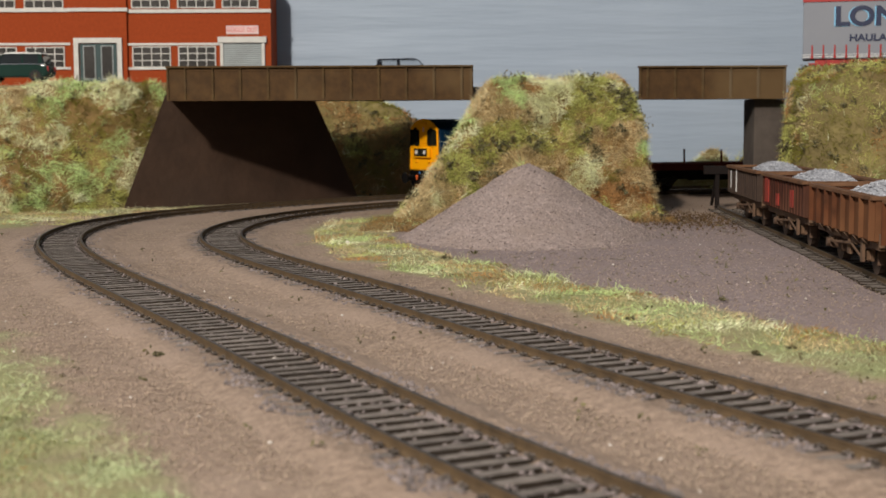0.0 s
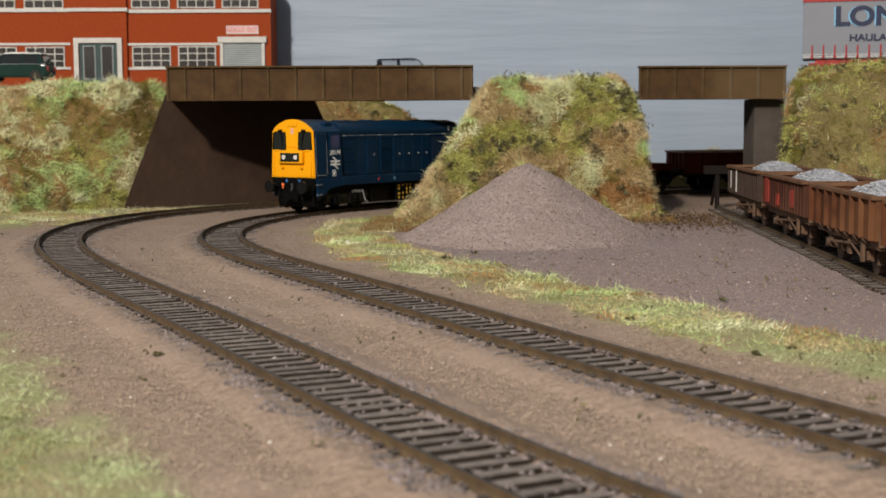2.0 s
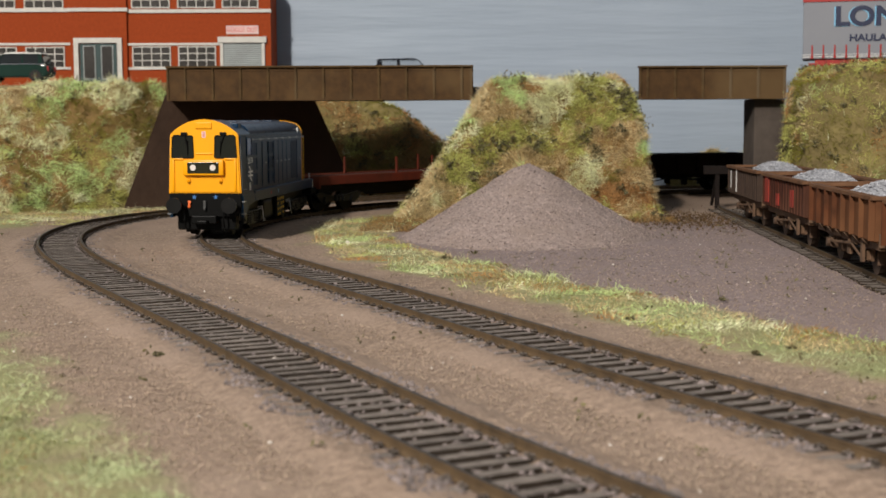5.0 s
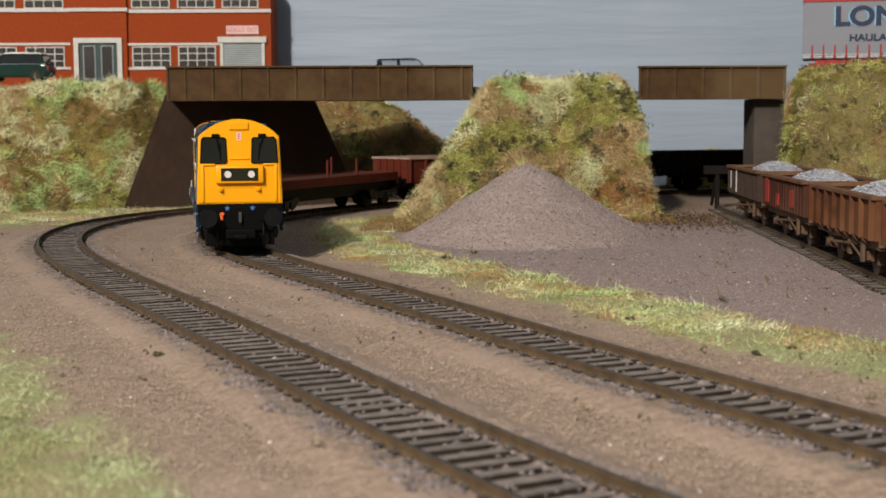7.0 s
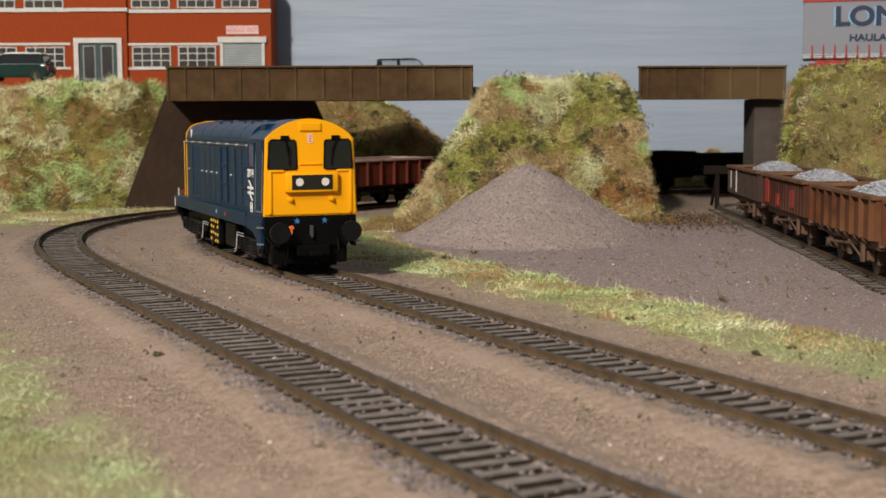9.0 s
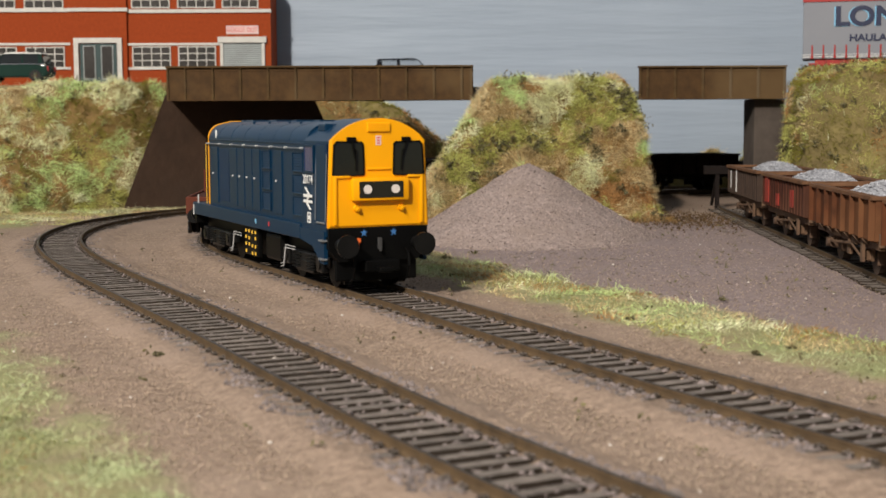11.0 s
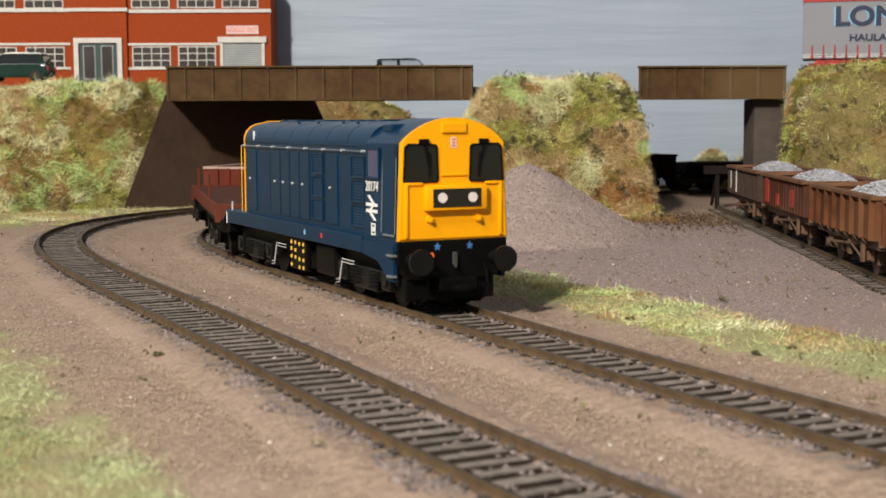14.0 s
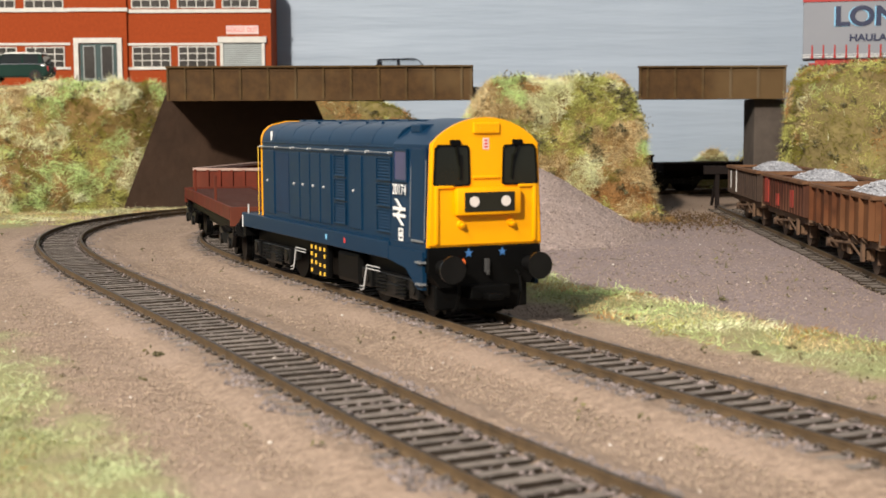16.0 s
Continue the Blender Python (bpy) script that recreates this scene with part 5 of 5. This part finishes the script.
def dress(key, n, seed, clumps, mix, drift=0.042):
    """Matted static grass in drifts of several colours; mix: how much of each of FIBRES."""
    ob, fn, x0, x1, y0, y1 = MOUNDS[key]
    p, nrm = surface(fn, x0, x1, y0, y1, n, seed)
    rr = np.random.RandomState(seed + 1)
    broad, fine, small = swirl(p, drift, seed), swirl(p, drift, seed + 9), swirl(p, 0.13, seed + 20)
    more = swirl(p, 0.13, seed + 33)
    fields = np.concatenate([broad + 0.32 * small, fine + 0.32 * more], 1)
    kind = (np.array(mix)[None] + fields + rr.normal(0, 0.06, (n, 6))).argmax(1)
    tuft = swirl(p, 0.11, seed + 50)
    p = p + nrm * np.maximum(tuft[:, :1], 0) * 5.0
    comb = tuft * 1.9 + np.array((0, -0.1, -0.25))
    for k, (name, m, l0, l1) in enumerate(FIBRES):
        sel = kind == k
        if sel.sum() > 3:
            v, f = blades(p[sel], nrm[sel], l0, l1, 0.13, seed + 2 + k, 0.75, comb[sel])
            pieces(name, m, ob, v, f, "stuff", "matted static grass fibres")
    # leaf flock caught in drifts
    w = np.clip(small[:, 1] + 0.8 * broad[:, 2] - 0.05, 0.002, 1) ** 2
    k = rr.choice(n, clumps, p=w / w.sum())
    c = p[k][:, None] + nrm[k][:, None] * 0.6 + rr.normal(0, 1.3, (clumps, 14, 3)) * rr.uniform(0.4, 1.5, (clumps, 1, 1))
    v, f = flakes(c.reshape(-1, 3), np.repeat(nrm[k], 14, 0), 0.4, 1.25, seed + 3)
    pieces("leaf_flock", TWIG, ob, v, f, "stuff", "dark olive leaf flock")
    # Whitish stalks added in place of glints on the fibres.
    k = rr.choice(n, max(60, n // 160))
    v, f = blades(p[k], nrm[k], 3.5, 7.5, 0.17, seed + 4, 1.3)
    pieces("dry_stalk", FROST, ob, v, f, "stuff", "whitish stalks standing in for fibre glints")


dress("centre", 120000, 101, 460, (0.35, 0.11, 0.25, -0.18, -0.08, 0.05))
dress("right", 70000, 202, 300, (-0.06, 0.05, 0.18, 0.30, -0.08, -0.30))
dress("left", 120000, 303, 260, (-0.06, 0.05, 0.12, 0.20, 0.16, 0.18), 0.032)
dress("back", 46000, 404, 200, (0.04, 0.40, -0.06, 0.20, -0.25, -0.30))


def ground_points(n, seed, y0=120.0, y1=900.0, power=1.0):
    rr = np.random.RandomState(seed)
    y = y0 * (y1 / y0) ** rr.uniform(0, 1, n) ** power
    x = rr.uniform(-0.37, 0.37, n) * y
    return np.stack([x, y], -1)


def ground_cover():
    xy = ground_points(300000, 5)
    sb, sa, wb, wa, green, yard = masks(xy[:, 0], xy[:, 1])
    rr = np.random.RandomState(6)
    z = np.full(len(xy), GROUND + 0.7)
    keep = (green * (0.75 + 0.9 * fbm(xy[:, 0], xy[:, 1], 0.07, 19.0)) > rr.uniform(0.25, 1.5, len(xy))) & (np.abs(sb) > 17) & (np.abs(sa) > 17)
    p = np.stack([xy[:, 0], xy[:, 1], z], -1)[keep]
    up = np.tile((0, 0, 1.0), (len(p), 1))
    tone = np.array([noise.noise((a * 0.03, b * 0.03, 3.3)) for a, b, _ in p]) + rr.normal(0, 0.12, len(p))
    pale = tone > 0.06
    dry = tone < -0.25
    for name, m, sel in (("verge_grass", VERGE, ~pale & ~dry), ("pale_verge_grass", VERGE_PALE, pale), ("dry_verge_grass", SCRUB, dry)):
        v, f = blades(p[sel], up[sel], 0.9, 2.6, 0.07, 8, 1.4)
        pieces(name, m, None, v, f, "stuff", "short static grass on the ground", "grass")
    xy = ground_points(120000, 15, 110, 760)
    sb, sa, wb, wa, green, yard = masks(xy[:, 0], xy[:, 1])
    keep = (green < 0.4) & ((np.abs(sb) > 14) & (np.abs(sa) > 14) | ((np.minimum(np.abs(sb), np.abs(sa)) > 5) | (rr.uniform(0, 1, len(xy)) < 0.3))) & (rr.uniform(0, 1, len(xy)) < np.where(yard > 0.5, 0.55, 1.0))
    inside = np.minimum(np.abs(sb), np.abs(sa)) < 15
    zz = np.where(inside, np.where(np.minimum(np.abs(sb), np.abs(sa)) < 6, -3.3, -2.5), GROUND + 0.35)
    p = np.stack([xy[:, 0], xy[:, 1], zz], -1)[keep]
    v, f = stone_mesh(p, 0.11, 0.32, 16)
    pieces("ballast_grain", STONE, None, v, f, "stuff", "fine brown ballast grains", "ballast")
    xy = ground_points(90000, 45, 110, 900)
    sb, sa, wb, wa, green, yard = masks(xy[:, 0], xy[:, 1])
    near = np.minimum(np.abs(sb), np.abs(sa))
    drift = fbm(xy[:, 0], xy[:, 1], 0.06, 61.0) + 0.15
    keep = ((near > 9.6) & (near < 15 + drift * 3.5) & (drift * 1.1 > rr.uniform(-0.3, 0.8, len(xy)))) | ((near > 5.8) & (near < 7.9) & (rr.uniform(0, 1, len(xy)) < 0.7)) | ((near < 5.8) & (rr.uniform(0, 1, len(xy)) < 0.06))
    p = np.stack([xy[:, 0], xy[:, 1], np.where(near < 5.6, -2.3, -1.95)], -1)[keep]
    v, f = stone_mesh(p, 0.3, 0.85, 46)
    pieces("shoulder_ballast", SHOULDER, None, v, f, "stuff", "mauve-grey ballast stones along the sleepers' ends", "ballast")
    xy = ground_points(120, 25, 120, 760)
    sb, sa, wb, wa, green, yard = masks(xy[:, 0], xy[:, 1])
    inside = np.minimum(np.abs(sb), np.abs(sa)) < 15
    p = np.stack([xy[:, 0], xy[:, 1], np.where(inside, -2.3, GROUND + 0.6)], -1)
    v, f = stone_mesh(p, 0.2, 0.6, 26)
    pieces("pale_stone", PALE_STONE, None, v, f, "stuff", "scattered pale stones", "stones")
    xy = ground_points(160, 35, 200, 760)
    p = np.stack([xy[:, 0], xy[:, 1], np.full(len(xy), GROUND + 0.5)], -1)
    sb, sa, *_ = masks(xy[:, 0], xy[:, 1])
    p = p[(np.abs(sb) > 18) & (np.abs(sa) > 18)]
    c = (p[:, None] + rr.normal(0, 0.8, (len(p), 4, 3)) * (1, 1, 0.3)).reshape(-1, 3)
    v, f = flakes(c, np.tile((0, 0, 1.0), (len(c), 1)), 0.3, 0.8, 36)
    pieces("leaf_flock", TWIG, None, v, f, "stuff", "dark flock scattered on the ground", "flock")


ground_cover()


# wispy taller grass on the verge by the inner track and round the foot of the left bank
def verge_tufts(name, n, seed, x0, x1, y0, y1, mix, near_b):
    rr = np.random.RandomState(seed)
    p = np.stack([rr.uniform(x0, x1, n), rr.uniform(y0, y1, n), np.full(n, GROUND + 0.8)], -1)
    sb, sa, wb, wa, green, yard = masks(p[:, 0], p[:, 1])
    drift = fbm(p[:, 0], p[:, 1], 0.05, seed * 1.0)
    if near_b:
        ok = (green > 0.35) & (sb > 20) & (drift > rr.uniform(-0.9, 0.45, n)) & (np.hypot((p[:, 0] - 39) / 60, (p[:, 1] - 618) / 66) > 1.0)
    else:
        ok = (np.abs(sa) > 22) & (drift > rr.uniform(-0.5, 0.6, n))
    p = p[ok]
    up = np.tile((0, 0, 0.7), (len(p), 1))
    patch = np.concatenate([swirl(p, 0.04, seed), swirl(p, 0.04, seed + 5)], 1)
    kind = (np.array(mix)[None] + patch + rr.normal(0, 0.12, patch.shape)).argmax(1)
    comb = swirl(p, 0.09, seed + 11) * 1.5
    for k, (_, m, l0, l1) in enumerate(FIBRES):
        sel = kind == k
        if sel.sum() > 3:
            v, f = blades(p[sel], up[sel], l0 * 0.4, l1 * 0.55, 0.085, seed + k, 0.8, comb[sel])
            pieces(name, m, None, v, f, "stuff", "wispy static grass on the ground", "grass")


verge_tufts("verge_tuft", 110000, 711, -60, 160, 300, 720, (0.16, 0.06, 0.02, -0.08, 0.15, 0.02), True)
verge_tufts("foot_tuft", 26000, 733, -330, -150, 690, 815, (0.22, 0.06, 0.10, -0.05, 0.02, 0.08), False)


# scrub and dead leaves round the foot of the heap and the mound
def foot_scrub(n, seed):
    rr = np.random.RandomState(seed)
    a = rr.uniform(0, 6.28, n)
    c = np.stack([39 + 60 * np.cos(a) * rr.uniform(0.86, 1.22, n), 618 + 66 * np.sin(a) * rr.uniform(0.86, 1.2, n), np.full(n, GROUND + 0.5)], -1)
    c2 = np.stack([rr.uniform(-34, 122, n), rr.uniform(694, 722, n), np.full(n, GROUND + 0.6)], -1)
    c3 = np.stack([rr.uniform(-38, 6, n), rr.uniform(640, 730, n), np.full(n, GROUND + 0.6)], -1)
    q = np.vstack([c, c2, c3])
    w = q[:, None] + rr.normal(0, 1.2, (len(q), 5, 3)) * (1, 1, 0.35)
    w = w.reshape(-1, 3)
    return w, np.tile((0, 0, 1.0), (len(w), 1))


w, up = foot_scrub(260, 81)
w, up = w[1300:], up[1300:]
v, f = flakes(w, up * 0.3, 0.3, 0.75, 82)
pieces("leaf_litter", TWIG, None, v, f, "stuff", "dark leaf litter round the gravel heap", "leaf litter")
w, up = foot_scrub(900, 83)
w, up = w[4500:], up[4500:]
v, f = blades(w, up, 1.2, 3.4, 0.16, 84, 1.0)
pieces("foot_scrub", SCRUB, None, v, f, "stuff", "brown scrub round the foot of the mound", "scrub")


# twigs and crumbs lying about the yard, thicker towards the siding's end
def yard_litter():
    rr = np.random.RandomState(91)
    n = 420
    p = np.stack([rr.uniform(20, 175, n), rr.uniform(400, 700, n), np.full(n, GROUND + 0.55)], -1)
    sb, sa, wb, wa, green, yard = masks(p[:, 0], p[:, 1])
    p = p[(yard > 0.5) & (np.hypot((p[:, 0] - 39) / 60, (p[:, 1] - 618) / 66) > 1.02)]
    v, f = blades(p, np.tile((0, 0, 0.06), (len(p), 1)), 1.0, 4.6, 0.22, 92, 0.5)
    v[:, 2] = np.maximum(v[:, 2], GROUND + 0.4)
    pieces("dry_twig", TWIG, None, v, f, "stuff", "dark dry twigs scattered on the yard", "twigs")
    q = np.stack([rr.normal(132, 22, 2600), rr.normal(708, 34, 2600), np.full(2600, GROUND + 0.5)], -1)
    q = q[(q[:, 0] > 84) & (q[:, 0] < 170)]
    v, f = flakes(q, np.tile((0, 0, 0.15), (len(q), 1)), 0.25, 0.85, 93)
    pieces("leaf_litter", SCRUB_DARK, None, v, f, "stuff", "brown leaf litter at the siding's end", "leaf litter")
    q = np.stack([rr.uniform(20, 175, 5200), rr.uniform(380, 720, 5200), np.full(5200, GROUND + 0.4)], -1)
    m = masks(q[:, 0], q[:, 1])[5]
    q = q[m > 0.5]
    v, f = stone_mesh(q, 0.12, 0.42, 94)
    pieces("yard_grit", PILE_GRAIN, None, v, f, "stuff", "mauve grit on the yard", "grit")


yard_litter()


# hedge along the foot of the backdrop
def hedge(x, y):
    h = 1 - np.clip(np.abs(y - 1022) / 15, 0, 1)
    return x, y, GROUND + (12 + 15 * np.exp(-((x - 203) / 14.0) ** 2) + 13 * np.exp(-((x - 233) / 8.0) ** 2) - GROUND) * soft(0, 1, h) + lump(x, y, 72) * 0.8 * soft(0, .3, h)


MOUNDS["hedge"] = (heap("low_hedge", hedge, 170, 330, 1006, 1037, 90, 24, SOIL, "low green scrub along the foot of the backdrop", "hedge"), hedge, 172, 300, 1006, 1030)
dress("hedge", 9000, 505, 30, (0.0, 0.0, 0.28, 0.15, 0.0, -0.2))
p, nrm = surface(pile, -20, 100, 552, 686, 17000, 61)
v, f = stone_mesh(p, 0.16, 0.5, 62)
heap_stones = pieces("gravel_grain", PILE_GRAIN, None, v, f, "stuff", "loose mauve gravel on the heap", "gravel")


# ---- single weeds and pebbles ----
def weed(x, y, z, r, seed):
    rr = np.random.RandomState(seed)
    c = rr.normal(0, r, (60, 3)) * (1, 1, 0.55)
    c[:, 2] = np.abs(c[:, 2])
    v, f = flakes(c, np.tile((0, 0, 0.2), (60, 1)), 0.25, 0.6, seed)
    ob = pieces("weed", TWIG, None, v, f, "", "small dark tuft of weed on the ground", "weed")
    ob["group"] = "weeds on the ground"
    ob.location = (x * MM, y * MM, z * MM)


for i, (x, y, r) in enumerate(((-64, 301, 1.1), (79.6, 305, 1.0), (81, 390, 1.0), (1, 512, 2.2), (49, 353, 0.9), (-30, 700, 1.6), (12, 530, 1.2), (70, 300, 0.7))):
    weed(x, y, GROUND + 0.7, r * 0.6, 900 + i)


def pebble(x, y, z, r, seed):
    b = B()
    bmesh.ops.create_icosphere(b, subdivisions=2, radius=r)
    for q in b.verts:
        q.co *= 0.85 + 0.3 * noise.noise(q.co * 1.3 + Vector((seed, 0, 0)))
        q.co.z *= 0.7
    ob = single("pebble", b, PALE_STONE, "pale pebble lying by the track", "pebble", "pale pebbles")
    ob.location = (x * MM, y * MM, z * MM)


for i, (x, y, z, r) in enumerate(((-37, 294, -2.4, 0.75), (39.5, 268, -2.6, 0.8), (57, 265, -2.2, 0.95), (50, 247, -2.7, 1.0), (-50, 306, -2.3, 0.6), (-41, 580, -2.4, 0.9), (-104, 590, -2.3, 0.9), (-62, 470, -2.8, 0.8))):
    pebble(x, y, z, r, i * 3.1)

motions()
